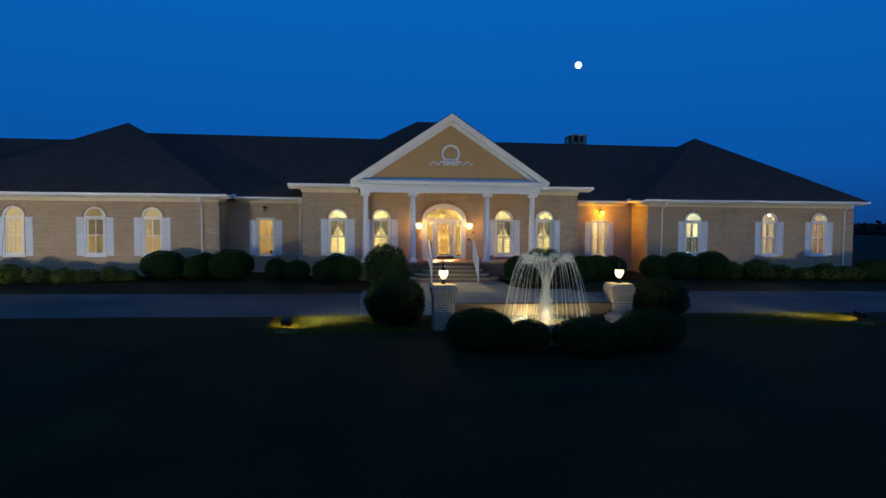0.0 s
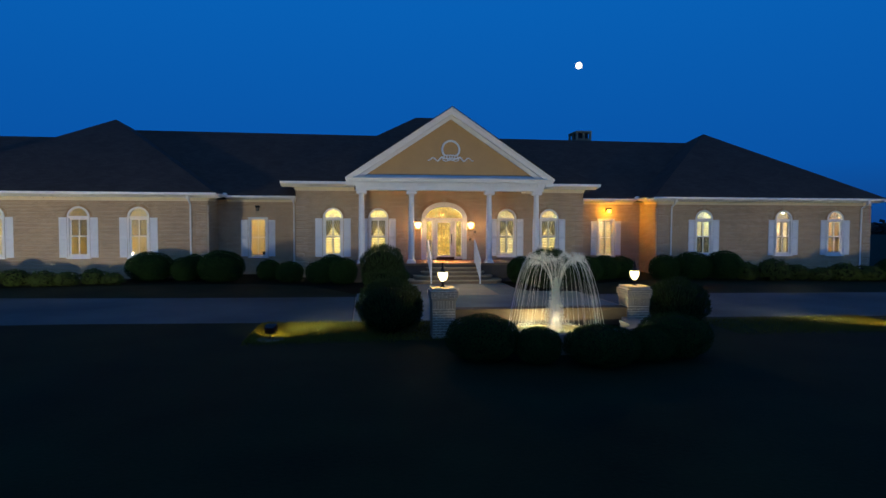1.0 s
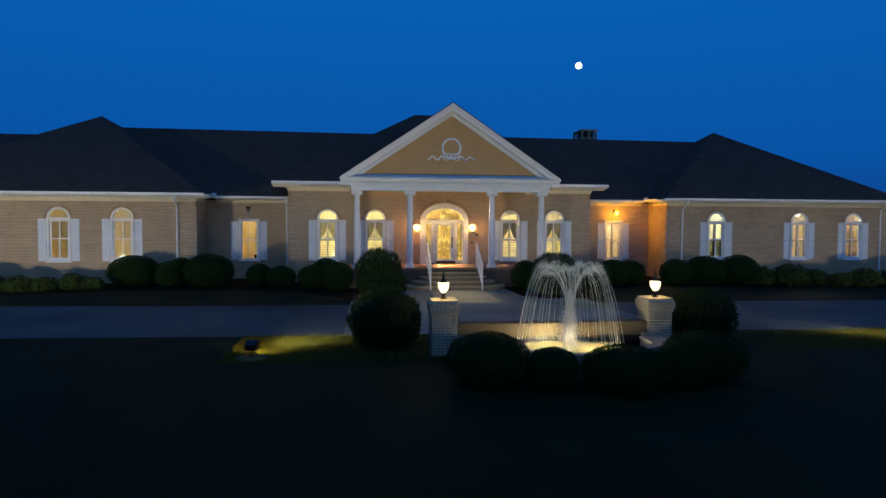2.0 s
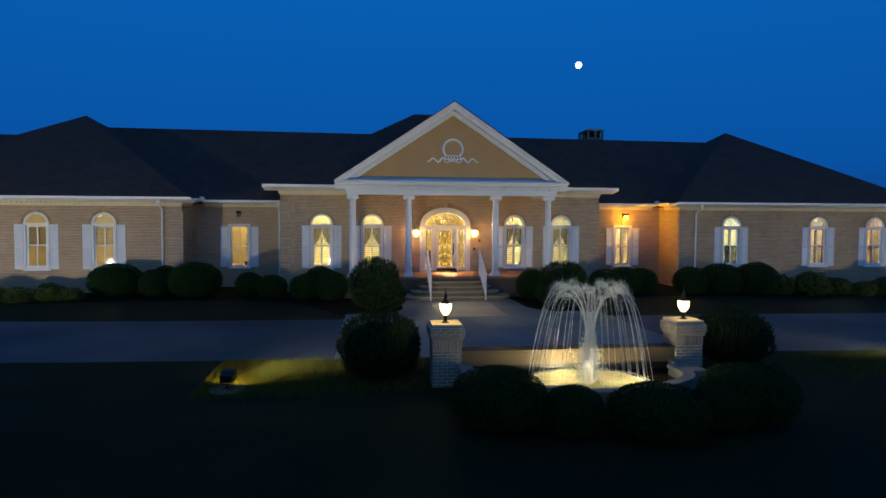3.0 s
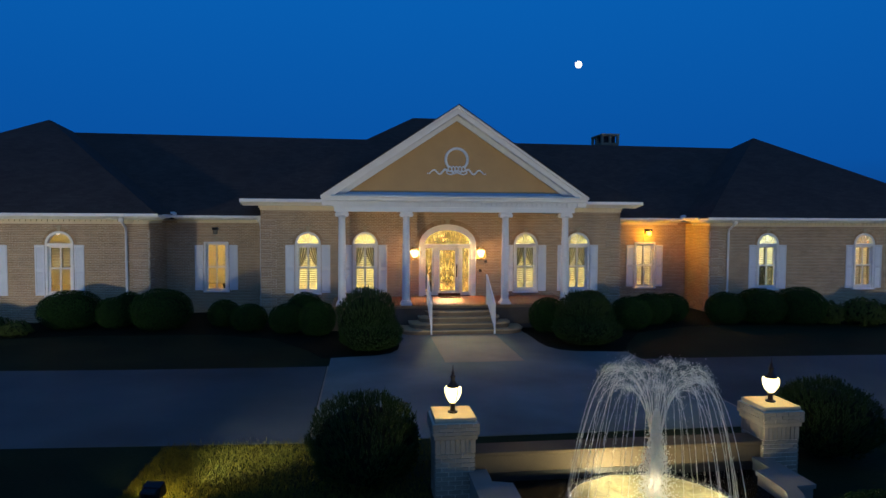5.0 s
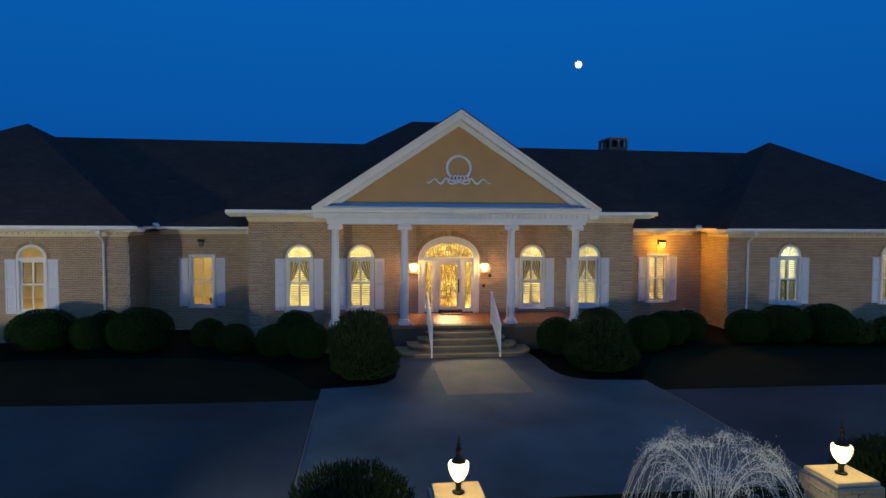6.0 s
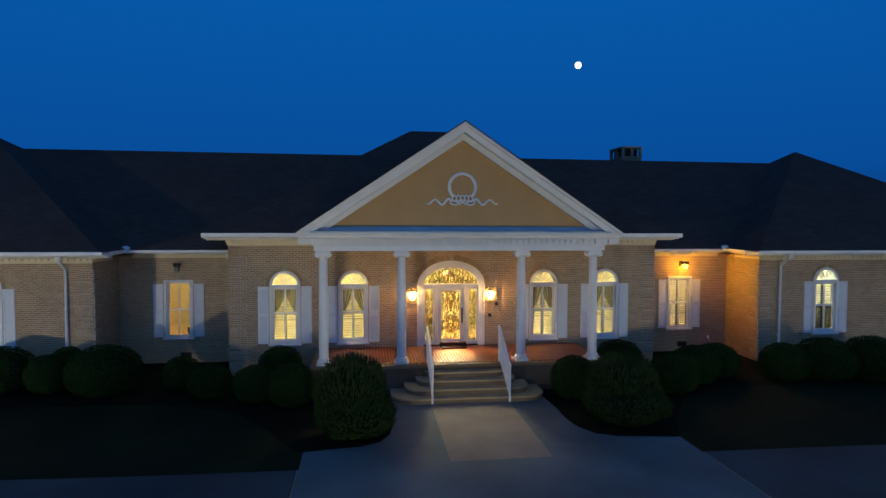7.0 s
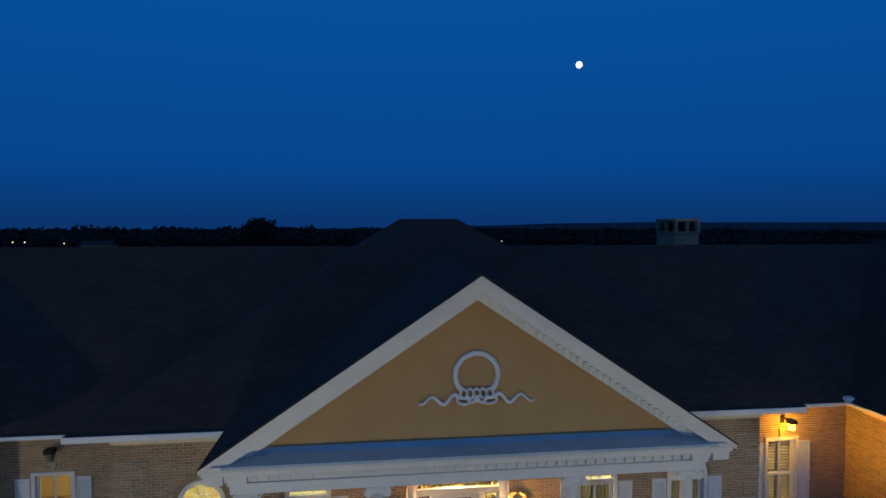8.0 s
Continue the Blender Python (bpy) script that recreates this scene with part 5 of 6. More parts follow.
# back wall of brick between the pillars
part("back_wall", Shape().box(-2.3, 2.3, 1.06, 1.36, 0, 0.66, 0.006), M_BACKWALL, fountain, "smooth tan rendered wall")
# near-black strip over the lowest 0.40 m of the back wall
part("low_dark_band", Shape().box(-2.28, 2.28, 1.052, 1.07, 0.0, 0.40), M_LOWBAND, fountain, "dark band along the lower wall")
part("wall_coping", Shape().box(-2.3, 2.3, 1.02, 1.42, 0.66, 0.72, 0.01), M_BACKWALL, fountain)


def pillar(x):
    p = knot("pillar", (x, 1.27, 0), fountain)
    part("core", Shape().box(-0.28, 0.28, -0.28, 0.28, 0, 1.06), M_MORTAR, p)
    for turn in range(4):
        r = Matrix.Rotation(radians(90 * turn), 4, "Z")
        part("bricks", brick_mesh("bricks", lay_bricks(-0.292, 0.292, 0.0, 0.74, []), M_PILBRICK, 0.014), M_PILBRICK, p, kind="stuff", at=r @ T((0, -0.28, 0)))
        sold = [(-0.292 + 0.0735 * i, -0.292 + 0.0735 * i + 0.062, 0.745, 0.945) for i in range(8)]
        part("soldier_course", brick_mesh("soldier_course", sold, M_PILBRICK, 0.02), M_PILBRICK, p, kind="stuff", at=r @ T((0, -0.28, 0)))
    part("corbel", Shape().box(-0.325, 0.325, -0.325, 0.325, 0.95, 1.02, 0.01), M_PILBRICK, p)
    part("corbel", Shape().box(-0.34, 0.34, -0.34, 0.34, 1.021, 1.20, 0.012), M_MORTAR, p)
    for turn in range(4):
        r = Matrix.Rotation(radians(90 * turn), 4, "Z")
        rows_b = [(max(a, -0.335), min(bb, 0.335), zz, zz + 0.052) for k_, zz in enumerate((1.027, 1.085, 1.143)) for a, bb in [(-0.335 + 0.2 * i - (0.1 if k_ % 2 else 0), -0.335 + 0.2 * i - (0.1 if k_ % 2 else 0) + 0.188) for i in range(5)] if min(bb, 0.335) - max(a, -0.335) > 0.03]
        part("bricks", brick_mesh("bricks", rows_b, M_PILBRICK, 0.012), M_PILBRICK, p, kind="stuff", at=r @ T((0, -0.34, 0)))
    part("cap", Shape().box(-0.31, 0.31, -0.31, 0.31, 1.20, 1.268, 0.012), M_CAP, p, "pale stone cap slab")


PIL = (-2.60, 2.56)
for x in PIL:
    pillar(x)


def lantern(x):
    k = thing("pillar_lantern", (FX + x, FY + 1.27, 1.268), "lit tulip-shaped glass lantern on a brick pillar", "lantern", "fountain pillar lanterns")
    part("foot", Shape().lathe([(0.075, 0), (0.08, 0.015), (0.04, 0.03), (0.035, 0.10), (0.05, 0.13), (0.055, 0.15)], n=14), M_DARK, k, smooth=True)
    prof = [(0.05, 0.15), (0.085, 0.19), (0.115, 0.245), (0.128, 0.305), (0.130, 0.36), (0.120, 0.385)]
    gl = part("glass_shade", Shape().lathe(prof, n=8), M_LANTERN, k, "glowing frosted glass")
    gl.visible_shadow = False
    for a in range(0, 360, 90):
        u = Vector((math.cos(radians(a + 22)), math.sin(radians(a + 22)), 0))
        part("rib", Shape().tube([Vector((0, 0, z)) + u * (r + 0.004) for r, z in prof], 0.006, 4), M_DARK, k)
    part("roof", Shape().lathe([(0.06, 0.392), (0.098, 0.387), (0.088, 0.405), (0.055, 0.44), (0.034, 0.475), (0.03, 0.52)], n=8), M_DARK, k)
    part("finial", Shape().lathe([(0.035, 0.515), (0.042, 0.55), (0.018, 0.58), (0.026, 0.60), (0.010, 0.63), (0.003, 0.72)], n=10), M_DARK, k, smooth=True)


for x in PIL:
    lantern(x)

# nozzle with an added glow ring, underwater lights, water
nl = part("added_glow_ring", Shape().lathe([(0.055, 0.30), (0.062, 0.33), (0.055, 0.36)], n=14), M_POOLGLASS, fountain, "added glowing ring under the jet")
nl.visible_shadow = False
part("nozzle", Shape().lathe([(0.05, 0.10), (0.05, 0.30), (0.03, 0.36), (0.025, 0.42)], n=12), M_DARK, fountain)
for bx, by, watts in POOL_LIGHTS:
    gl = part("pool_light", Shape().lathe([(0.09, 0.11), (0.10, 0.15), (0.07, 0.17)], bx - FX, by - FY, 14), M_POOLGLASS, fountain, "glowing underwater light")
    gl.visible_shadow = False
rng = random.Random(11)
spray, foam, mist = Shape(), Shape(), Shape()


def drop(cloud, p, r):
    x, y, z = p
    cloud.add([(x + r, y, z), (x - r, y, z), (x, y + r, z), (x, y - r, z), (x, y, z + 1.4 * r), (x, y, z - 1.4 * r)],
              [(0, 2, 4), (2, 1, 4), (1, 3, 4), (3, 0, 4), (2, 0, 5), (1, 2, 5), (3, 1, 5), (0, 3, 5)])


JETS = 44
for k in range(JETS):
    a = 2 * math.pi * (k + rng.uniform(-0.3, 0.3)) / JETS
    reach, top = rng.uniform(1.04, 1.20), rng.uniform(1.54, 1.76)
    lean = rng.uniform(0.42, 0.50)
    ca, sa = math.cos(a), math.sin(a)

    def jet(t):
        """A point on the arc: steep rise near the nozzle, then the fall to the bowl's rim."""
        if t < lean:
            u = t / lean
            return (0.035 + 0.515 * u ** 2.2, 0.40 + top * (1 - (1 - u) ** 2))
        u = (t - lean) / (1 - lean)
        return (0.55 + (reach - 0.55) * u ** 0.86, 0.285 + (top + 0.115) * (1 - u * u))

    pts = [jet(i / 27) for i in range(28)]
    pts = [(r * ca, r * sa, z) for r, z in pts]
    cut = int(27 * lean)
    spray.tube(pts[:cut + 1], [0.0016 + 0.0016 * i / cut for i in range(cut + 1)], 4)
    wide = rng.uniform(0.0012, 0.0032)
    spray.tube(pts[cut:], [wide for _ in pts[cut:]], 4)
    # spray torn off the rising jet, thickest at the crest
    for j in range(50):
        t = lean * (1 - rng.random() ** 2.0)
        r, z = jet(t)
        s_ = 0.012 + 0.05 * (t / lean) ** 2
        drop(mist, (r * ca + rng.gauss(0, s_), r * sa + rng.gauss(0, s_), z + rng.gauss(0, s_ * 0.7)), rng.uniform(0.0020, 0.0042))
    for j in range(130):
        t = lean * 0.93 + abs(rng.gauss(0, 0.10))
        r, z = jet(min(t, 1.0))
        drop(mist, (r * ca + rng.gauss(0, 0.035), r * sa + rng.gauss(0, 0.035), z + abs(rng.gauss(0, 0.045))), rng.uniform(0.0022, 0.0062))
    # beads along the fall
    for j in range(70):
        r, z = jet(lean + (1 - lean) * rng.random())
        drop(foam, (r * ca + rng.gauss(0, 0.008), r * sa + rng.gauss(0, 0.008), z), rng.uniform(0.0022, 0.0055))
part("falling_water", spray, M_SPRAY, fountain, "thin white arcs of falling water", "stuff")
part("mist", mist, M_SPRAY, fountain, "fine torn spray round the crest of the jets", "stuff")
for k in range(5200):
    t = rng.random() ** 1.15
    r = (0.06 + abs(rng.gauss(0, 0.095))) * (1.0 - t) ** 0.6 * (0.75 + 0.5 * math.sin(math.pi * min(1.0, 1.4 * t))) + 0.014
    a = rng.uniform(0, 2 * math.pi)
    drop(foam, (r * math.cos(a), r * math.sin(a), 0.30 + 1.32 * t), rng.uniform(0.004, 0.010))
# splash where the jets strike the bowl
for k in range(1500):
    a, r = rng.uniform(0, 2 * math.pi), rng.gauss(1.08, 0.07)
    drop(foam, (r * math.cos(a), 0.95 * r * math.sin(a), 0.30 + abs(rng.gauss(0, 0.035))), rng.uniform(0.003, 0.007))
part("foam", foam, M_SPRAY, fountain, "white droplets and foam", "stuff")
core = []
for i in range(19):
    ring = []
    for j in range(16):
        a = 2 * math.pi * j / 16
        r = (0.085 * (1 - i / 18) ** 0.7 + 0.012) * (1 + 0.45 * noise.noise(Vector((1.6 * math.cos(a), 1.6 * math.sin(a), 0.55 * i))))
        ring.append((r * math.cos(a), r * math.sin(a), 0.29 + 1.16 * i / 18))
    core.append(ring)
part("water_column", Shape().loft(core, True), M_COLUMN, fountain, "white bubbling water column", smooth=True)


# ------------------------------------------------------------------ shrubs
def skirt(v):
    """Girth of a crown at the height v, from -1 to 1: round above, nearly straight sides below."""
    c = math.sqrt(max(0.0, 1 - v * v))
    return c if v > 0 else c ** 0.62


def leaf_ball(seed, count, size, fluffy, mat_name):
    """A unit shrub crown (radius 1, from 0 to 1 high): small folded leaves over a lumpy dome."""
    rng = random.Random(seed)
    vs, fs = [], []
    off = Vector((seed * 7.3, seed * 3.1, 0))
    for k in range(count):
        u, v = rng.uniform(0, 2 * math.pi), rng.uniform(-0.95, 1.0)
        c = skirt(v)
        d = Vector((c * math.cos(u), c * math.sin(u), v))
        lump = 1 + fluffy * noise.noise(d * 2.2 + off) + 0.5 * fluffy * noise.noise(d * 6 + off)
        if fluffy > 0.2 and noise.noise(d * 4.5 + off * 2) < -0.28:
            continue
        rad = lump * rng.uniform(0.88, 1.0 + 0.25 * fluffy)
        p = Vector((d.x * rad, d.y * rad, 0.5 + 0.5 * d.z * rad))
        w = Vector((rng.gauss(0, 1), rng.gauss(0, 1), rng.gauss(0, 1))).normalized()
        nrm = (d + w * 0.7).normalized()
        t = nrm.orthogonal().normalized()
        t = (Matrix.Rotation(rng.uniform(0, 6.28), 3, nrm) @ t)
        b = nrm.cross(t)
        s = size * rng.uniform(0.7, 1.35)
        i = len(vs)
        vs += [tuple(q) for q in (p - t * s, p + b * s * 0.45 + nrm * s * 0.1, p + t * s, p - b * s * 0.45 + nrm * s * 0.1)]
        fs += [(i, i + 1, i + 2), (i, i + 2, i + 3)]
    me = bpy.data.meshes.new("crown")
    me.from_pydata(vs, [], fs)
    me.materials.append(mat_name)
    return me


def shoot_crown(seed, shoots, leaves, mat):
    """A unit crown of slender upright shoots set with small narrow leaves; the top stays feathery."""
    rng = random.Random(seed)
    vs, fs = [], []
    off = Vector((seed * 5.1, 1.7, seed))
    up = Vector((0, 0, 1))
    for k in range(shoots):
        u, v = rng.uniform(0, 2 * math.pi), rng.uniform(-0.95, 1.0)
        c = skirt(v)
        d = Vector((c * math.cos(u), c * math.sin(u), v))
        rad = 0.86 * (1 + 0.12 * noise.noise(d * 2.3 + off))
        p = Vector((d.x * rad, d.y * rad, 0.5 + 0.5 * d.z * rad))
        way = (d * 0.55 + up * rng.uniform(0.5, 1.0) + Vector((rng.gauss(0, 0.2), rng.gauss(0, 0.2), 0))).normalized()
        length = rng.uniform(0.08, 0.17) * (1.0 + 0.5 * max(0.0, v))
        for j in range(leaves):
            q = p + Vector((way.x, way.y, way.z * 0.6)) * length * (j + rng.random()) / leaves
            t = (way + Vector((rng.gauss(0, 0.55), rng.gauss(0, 0.55), rng.gauss(0, 0.4)))).normalized()
            b = t.cross(d + Vector((rng.gauss(0, 0.5), rng.gauss(0, 0.5), rng.gauss(0, 0.5)))).normalized()
            n = t.cross(b)
            z = rng.uniform(0.018, 0.034)
            i = len(vs)
            vs += [tuple(w) for w in (q - t * z * 0.4, q + b * z * 0.26 + n * z * 0.06, q + t * z, q - b * z * 0.26 + n * z * 0.06)]
            fs += [(i, i + 1, i + 2), (i, i + 2, i + 3)]
    me = bpy.data.meshes.new("crown")
    me.from_pydata(vs, [], fs)
    me.materials.append(mat)
    return me


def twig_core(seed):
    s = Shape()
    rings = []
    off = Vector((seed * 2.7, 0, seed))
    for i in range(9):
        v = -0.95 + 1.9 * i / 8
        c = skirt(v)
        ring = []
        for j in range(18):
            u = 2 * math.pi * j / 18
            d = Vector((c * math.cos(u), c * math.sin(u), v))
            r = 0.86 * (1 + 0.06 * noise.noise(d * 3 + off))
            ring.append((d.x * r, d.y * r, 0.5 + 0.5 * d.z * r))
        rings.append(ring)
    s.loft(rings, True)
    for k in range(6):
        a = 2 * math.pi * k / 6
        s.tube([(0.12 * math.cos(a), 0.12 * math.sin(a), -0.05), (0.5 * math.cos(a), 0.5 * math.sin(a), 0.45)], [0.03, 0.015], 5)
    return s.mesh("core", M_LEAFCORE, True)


# near-black core: the shade behind the outer leaves is put into its colour
M_LEAFCORE = material("shaded_inner_leaves", (0.006, 0.010, 0.004), 0.95, vary=0.35, scale=6, fine=50, bump=0.6, spec=0.1)
CROWN_A = [leaf_ball(k, 14000, 0.023, 0.05, M_LEAF) for k in range(3)]
CROWN_B = [shoot_crown(10 + k, 2700, 13, M_LEAF2) for k in range(3)]
CROWN_C = [leaf_ball(20 + k, 4200, 0.055, 0.28, M_LEAF3) for k in range(3)]
CORES = [twig_core(k) for k in range(3)]
SHRUBS = [
    # x, y, radius, height, kind
    (-14.50, 40.3, 1.12, 1.43, "A"), (-12.85, 40.1, 0.64, 1.18, "A"), (-12.55, 40.75, 0.60, 1.30, "A"), (-11.04, 39.7, 1.08, 1.52, "A"), (-8.87, 40.1, 0.60, 1.04, "A"),
    (-7.74, 39.0, 0.70, 1.02, "A"), (-6.30, 38.4, 0.65, 1.08, "A"), (-5.18, 37.85, 0.68, 1.25, "A"), (-5.82, 40.2, 0.72, 1.29, "A"),
    (-3.43, 35.45, 1.00, 1.90, "B"), (-3.30, 35.1, 1.14, 1.05, "B"),
    (3.25, 37.7, 0.72, 1.30, "A"), (4.0, 35.85, 1.04, 1.70, "B"), (6.56, 37.9, 0.80, 1.28, "A"), (7.85, 38.95, 0.80, 1.27, "A"), (9.05, 39.7, 0.76, 1.17, "A"), (5.80, 40.35, 0.84, 1.22, "A"), (3.85, 35.3, 1.14, 1.0, "B"),
    (11.08, 38.95, 0.80, 1.28, "A"), (12.55, 38.9, 1.02, 1.43, "A"), (14.14, 38.65, 0.98, 1.50, "A"),
    (15.21, 38.4, 0.55, 0.89, "C"), (16.45, 38.1, 0.82, 1.05, "C"), (17.9, 38.2, 0.54, 0.77, "C"), (18.78, 37.7, 0.57, 0.66, "C"), (19.98, 37.6, 0.66, 0.88, "C"), (21.33, 37.6, 0.83, 0.73, "C"), (22.6, 37.3, 0.85, 1.16, "A"), (24.3, 37.6, 0.9, 1.05, "A"),
    (-20.70, 38.2, 0.62, 0.86, "C"), (-19.50, 38.3, 0.58, 0.74, "C"), (-18.3, 38.2, 0.56, 0.68, "C"), (-17.4, 38.3, 0.50, 0.62, "C"), (-16.45, 38.8, 0.52, 0.70, "C"), (-15.6, 38.7, 0.45, 0.54, "C"), (-22.0, 38.3, 0.62, 0.8, "C"), (-23.3, 38.2, 0.6, 0.8, "C"),
    (-3.50, 25.1, 0.92, 1.40, "B"), (4.64, 25.4, 0.94, 1.32, "B"),
    (-1.65, 21.85, 0.80, 0.97, "A"), (-0.56, 21.35, 0.52, 0.77, "A"), (0.72, 21.1, 0.79, 0.83, "A"), (1.88, 21.3, 0.52, 0.75, "A"), (2.62, 21.7, 0.86, 0.97, "A"),
]
WORDS = {"A": ("clipped round dark green boxwood shrub in the planting bed", "shrub", "clipped boxwoods"),
         "B": ("large loose dark green shrub with glossy leaves", "shrub", "large loose shrubs"),
         "C": ("small loose leafy shrub in the bed along the wall", "shrub", "small loose shrubs")}
for i, (x, y, r, h, kd) in enumerate(SHRUBS):
    sq = 1 + 0.06 * math.sin(i * 2.3)
    b = thing("shrub", T((x, y, 0.0)) @ Matrix.Rotation(i * 1.7, 4, "Z"), *WORDS[kd])
    crowns = {"A": CROWN_A, "B": CROWN_B, "C": CROWN_C}[kd]
    m = Matrix.Diagonal((r, r * sq, h, 1))
    part("crown", crowns[i % 3], M_LEAF, b, at=m)
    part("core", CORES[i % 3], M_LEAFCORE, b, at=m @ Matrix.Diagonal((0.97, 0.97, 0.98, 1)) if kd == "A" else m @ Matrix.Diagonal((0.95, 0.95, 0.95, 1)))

# blades where the floodlights rake the lawn, coloured bright to paint the pools
rng = random.Random(5)
vs, fs = [], []
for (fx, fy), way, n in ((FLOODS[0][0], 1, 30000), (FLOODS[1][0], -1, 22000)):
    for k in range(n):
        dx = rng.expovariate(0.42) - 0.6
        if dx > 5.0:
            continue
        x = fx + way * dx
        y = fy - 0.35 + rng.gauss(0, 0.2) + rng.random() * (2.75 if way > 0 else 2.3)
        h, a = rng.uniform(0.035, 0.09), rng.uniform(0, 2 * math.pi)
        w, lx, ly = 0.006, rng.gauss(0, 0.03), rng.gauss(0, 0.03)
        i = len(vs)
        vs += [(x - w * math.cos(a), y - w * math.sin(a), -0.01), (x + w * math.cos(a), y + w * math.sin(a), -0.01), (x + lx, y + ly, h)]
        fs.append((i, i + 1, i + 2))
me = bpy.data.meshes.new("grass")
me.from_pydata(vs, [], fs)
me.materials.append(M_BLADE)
tagged(new("grass", me), "short grass blades coloured bright for the floodlights' pools", "grass", "", "stuff")

# ------------------------------------------------------------------ distance: woods, hills, moon
rng = random.Random(8)


def far_wood(name, dist, z_low, z_high, step, spread, count):
    """A belt of crowns made of many small clumps, far behind the house."""
    vs, fs = [], []
    for k in range(count):
        a = radians(rng.uniform(20, 160))
        d = dist + rng.uniform(-spread, spread)
        cx, cy = d * math.cos(a), d * math.sin(a)
        h = rng.uniform(z_low, z_high) * rng.choice((0.8, 1.0, 1.0, 1.12)) * (1 + 0.25 * noise.noise(Vector((a * 14, dist, 0)))) * (1.0 if cx < 0 else 0.72)
        for j in range(80):
            w = Vector((rng.gauss(0, 1), rng.gauss(0, 1), rng.gauss(0, 1))).normalized() * rng.random() ** 0.4
            p = Vector((cx + w.x * step * 0.62, cy + w.y * step * 0.62, h * (0.50 + 0.46 * w.z) - 0.0105 * max(0, d - 120)))
            s = step * rng.uniform(0.10, 0.18)
            i = len(vs)
            q = [Vector((rng.gauss(0, 1), rng.gauss(0, 1), rng.gauss(0, 0.8))).normalized() * s for _ in range(4)]
            vs += [tuple(p + w) for w in q]
            fs += [(i, i + 1, i + 2), (i, i + 2, i + 3), (i, i + 1, i + 3), (i + 1, i + 2, i + 3)]
    me = bpy.data.meshes.new(name)
    me.from_pydata(vs, [], fs)
    me.materials.append(M_FAR)
    return tagged(new(name, me), "dark belt of far trees against the dusk horizon", "woods", "", "stuff")


far_wood("far_woods", 330, 4.5, 7.5, 9.0, 40, 520)
far_wood("far_woods", 640, 6.0, 10.0, 16.0, 80, 460)


def lone_tree(x, y, h):
    k = thing("tree", (x, y, 0), "lone dark broad-crowned tree beyond the house", "tree")
    part("trunk", Shape().tube([(0, 0, -0.2), (0.1, 0, h * 0.3), (0, 0.1, h * 0.55)], [0.35, 0.25, 0.14], 8), M_TWIG, k)
    vs, fs = [], []
    for j in range(5200):
        u, v = rng.uniform(0, 6.283), rng.uniform(-0.75, 1)
        c = math.sqrt(1 - v * v)
        rr = rng.uniform(0.45, 1.0) * (1 + 0.3 * noise.noise(Vector((c * math.cos(u), c * math.sin(u), v)) * 2.5))
        p = Vector((c * math.cos(u) * rr * h * 0.46, c * math.sin(u) * rr * h * 0.46, h * 0.62 + v * rr * h * 0.38))
        i = len(vs)
        q = [Vector((rng.gauss(0, 1), rng.gauss(0, 1), rng.gauss(0, 1))).normalized() * h * 0.05 for _ in range(3)]
        vs += [tuple(p + w) for w in q]
        fs.append((i, i + 1, i + 2))
    me = bpy.data.meshes.new("crown")
    me.from_pydata(vs, [], fs)
    me.materials.append(M_FAR)
    part("crown", me, M_FAR, k)


lone_tree(-26.2, 175.0, 9.9)
shed = thing("shed", (-95.0, 258.0, -2.0), "small pale shed far off beyond the house", "shed")
part("wall", Shape().box(-5, 5, -3, 3, 0, 3.0), M_STUCCO, shed)
part("roof", Shape().prism([(-3.4, 3.0), (3.4, 3.0), (0, 4.6)], -5.4, 5.4, "x"), M_DARK, shed)
for lx, ly, lz, tall in ((-113.6, 239.7, -0.3, 2.9), (-110.7, 241.2, -0.4, 2.9), (-101.1, 245.8, -0.9, 2.9), (49.6, 261.6, -1.6, 2.9), (199.7, 592.0, -5.6, 5.8)):
    yl = thing("yard_lamp", (lx, ly, lz), "small lit lamp on a post far away", "lamp", "far yard lamps")
    part("post", Shape().lathe([(0.06, 0), (0.05, tall)], n=8), M_DARK, yl)
    part("head", Shape().lathe([(0.05, tall), (0.14, tall + 0.06), (0.11, tall + 0.18), (0.03, tall + 0.22)], n=10), M_BULB, yl, "glowing head")
hill = Shape()
top, foot = [], []
for k in range(121):
    a = radians(15 + 150 * k / 120)
    d = 2900
    w = min(1.0, max(0.0, (100 - math.degrees(a)) / 42))
    h = -26 + 27 * w * w * (3 - 2 * w) + 5 * noise.noise(Vector((a * 7, 1.3, 0))) + 2.5 * noise.noise(Vector((a * 25, 4.1, 0)))
    top.append((d * math.cos(a), d * math.sin(a), h))
    foot.append((0.8 * d * math.cos(a), 0.8 * d * math.sin(a), -60))
hill.loft([foot, top], False, False)
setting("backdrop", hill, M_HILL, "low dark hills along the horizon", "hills")
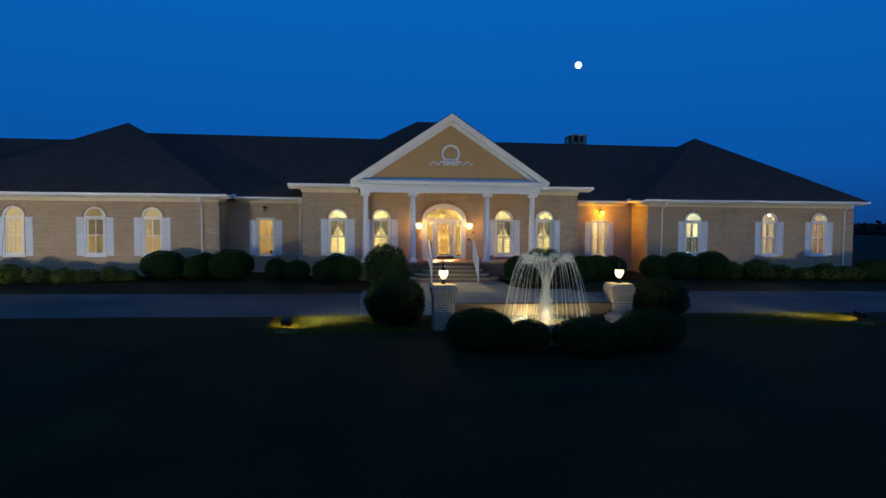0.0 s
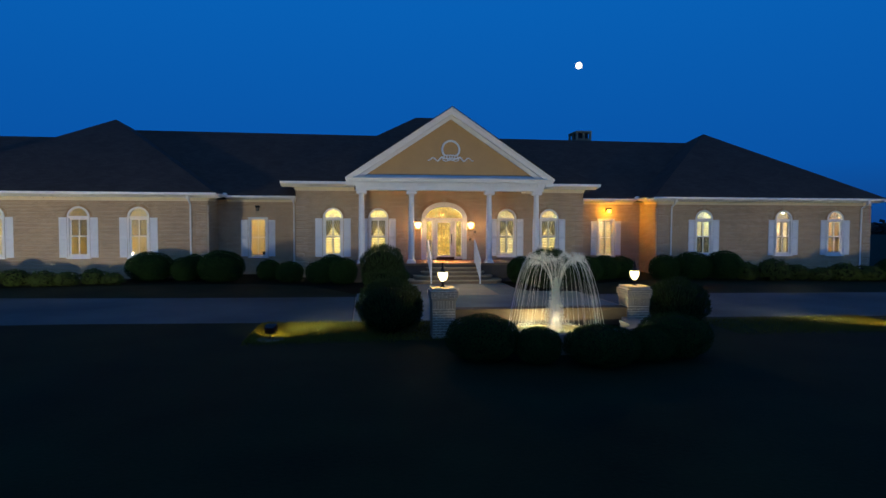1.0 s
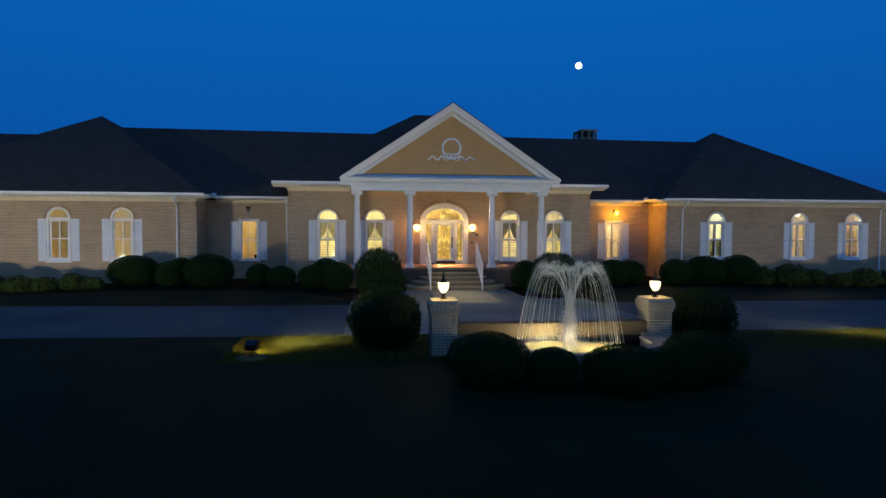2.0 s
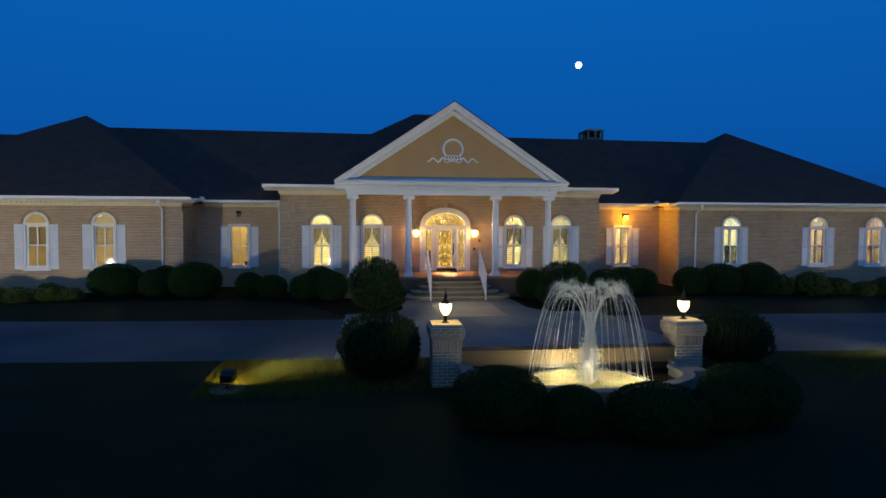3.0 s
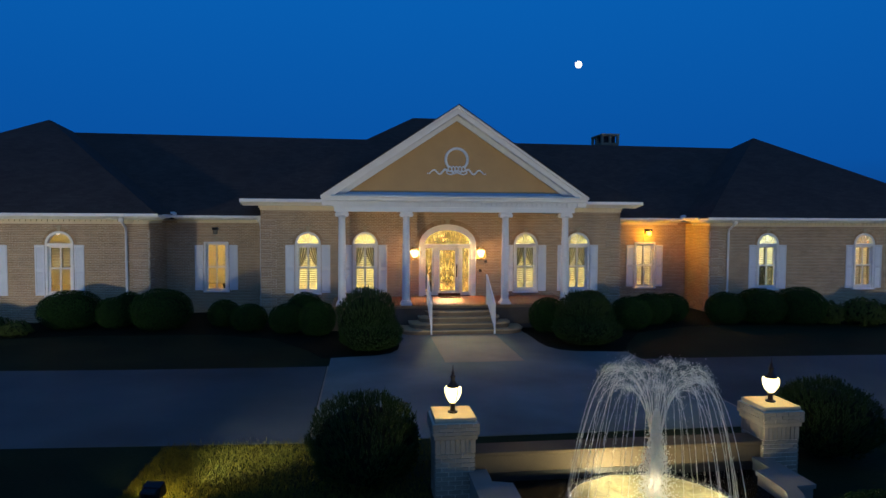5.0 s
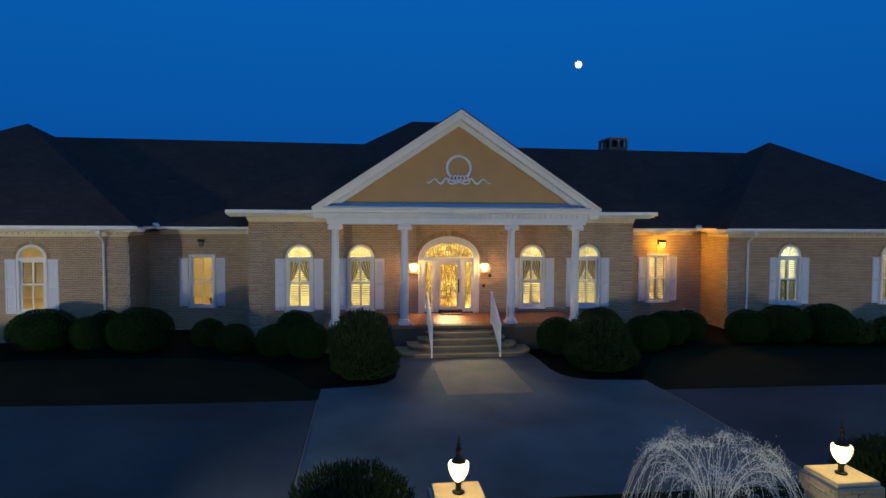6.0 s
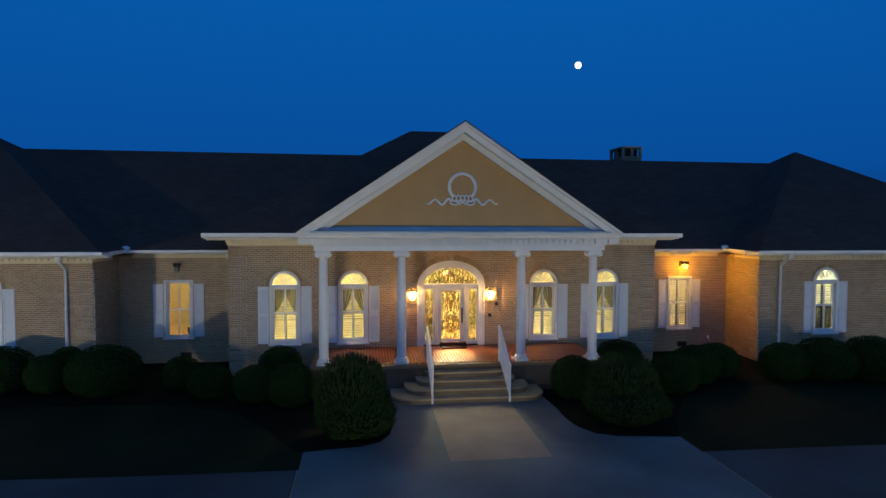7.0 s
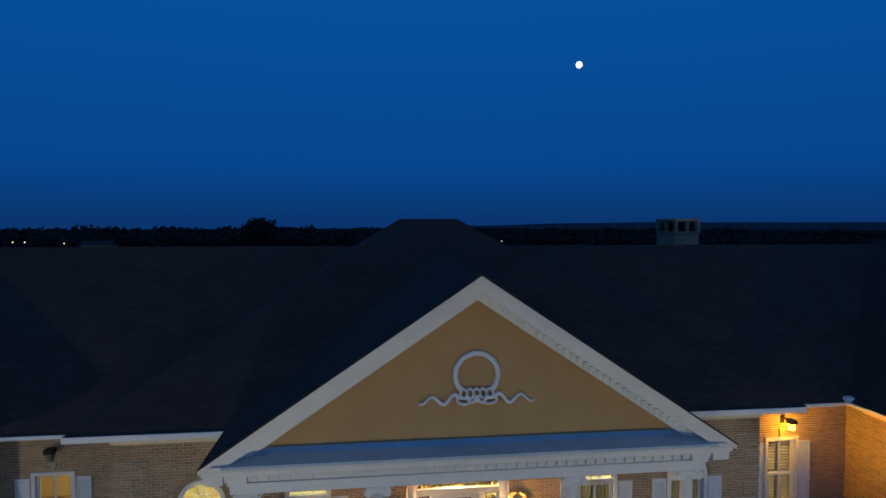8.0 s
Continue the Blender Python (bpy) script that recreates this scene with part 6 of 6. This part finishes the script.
moon = Shape()
R = 24.0
rings = [[(R * math.sin(radians(p)) * math.cos(2 * math.pi * j / 24), R * math.sin(radians(p)) * math.sin(2 * math.pi * j / 24), R * math.cos(radians(p))) for j in range(24)] for p in (2, 15, 30, 45, 60, 75, 90, 105, 120, 135, 150, 165, 178)]
moon.loft(rings, True)
mo = setting("moon", moon, M_MOON, "bright full moon in the deep blue dusk sky", "moon", True)
mo.matrix_basis = T((1469.9, 4234.3, 1084.2))

# ------------------------------------------------------------------ single pieces: porch pavers, front wall bricks
PAVER = Shape().box(-0.042, 0.042, -0.0985, 0.0985, 0, 0.018, 0.003).mesh("paver", M_PAVER)
flat = []
rest_v, rest_f = [], []
for i in range(92):
    x = -4.56 + 0.1 * i
    for j in range(14):
        y = -2.65 + 0.2 * j - (0.1 if i % 2 else 0)
        if y < -2.66 or y > -0.11:
            continue
        z = 0.882 + random.uniform(-0.0015, 0.0015)
        if abs(x) < 1.15 and len(flat) < 300:
            flat.append((x, y, z))
        else:
            k = len(rest_v)
            a, b, c, d, e = x - 0.042, x + 0.042, y - 0.0985, y + 0.0985, z + 0.018
            rest_v += [(a, c, e), (b, c, e), (b, d, e), (a, d, e), (a, c, z), (b, c, z), (b, d, z), (a, d, z)]
            rest_f += [(k, k + 1, k + 2, k + 3), (k + 1, k, k + 4, k + 5), (k + 3, k + 2, k + 6, k + 7), (k + 2, k + 1, k + 5, k + 6), (k, k + 3, k + 7, k + 4)]
for p in flat:
    part("paver", PAVER, M_PAVER, porch, at=p)
me = bpy.data.meshes.new("pavers")
me.from_pydata(rest_v, [], rest_f)
me.materials.append(M_PAVER)
part("pavers", me, M_PAVER, porch, "red brick pavers", "stuff")

SHARED = {}
for wall, bricks in LOOSE:
    for a, b, c, d in bricks:
        key = (round(b - a, 3), round(d - c, 3))
        if key not in SHARED:
            SHARED[key] = brick_mesh("brick", [(0, b - a, 0, d - c)], M_BRICK)
        part("brick", SHARED[key], M_BRICK, wall, at=(a, 0, c))
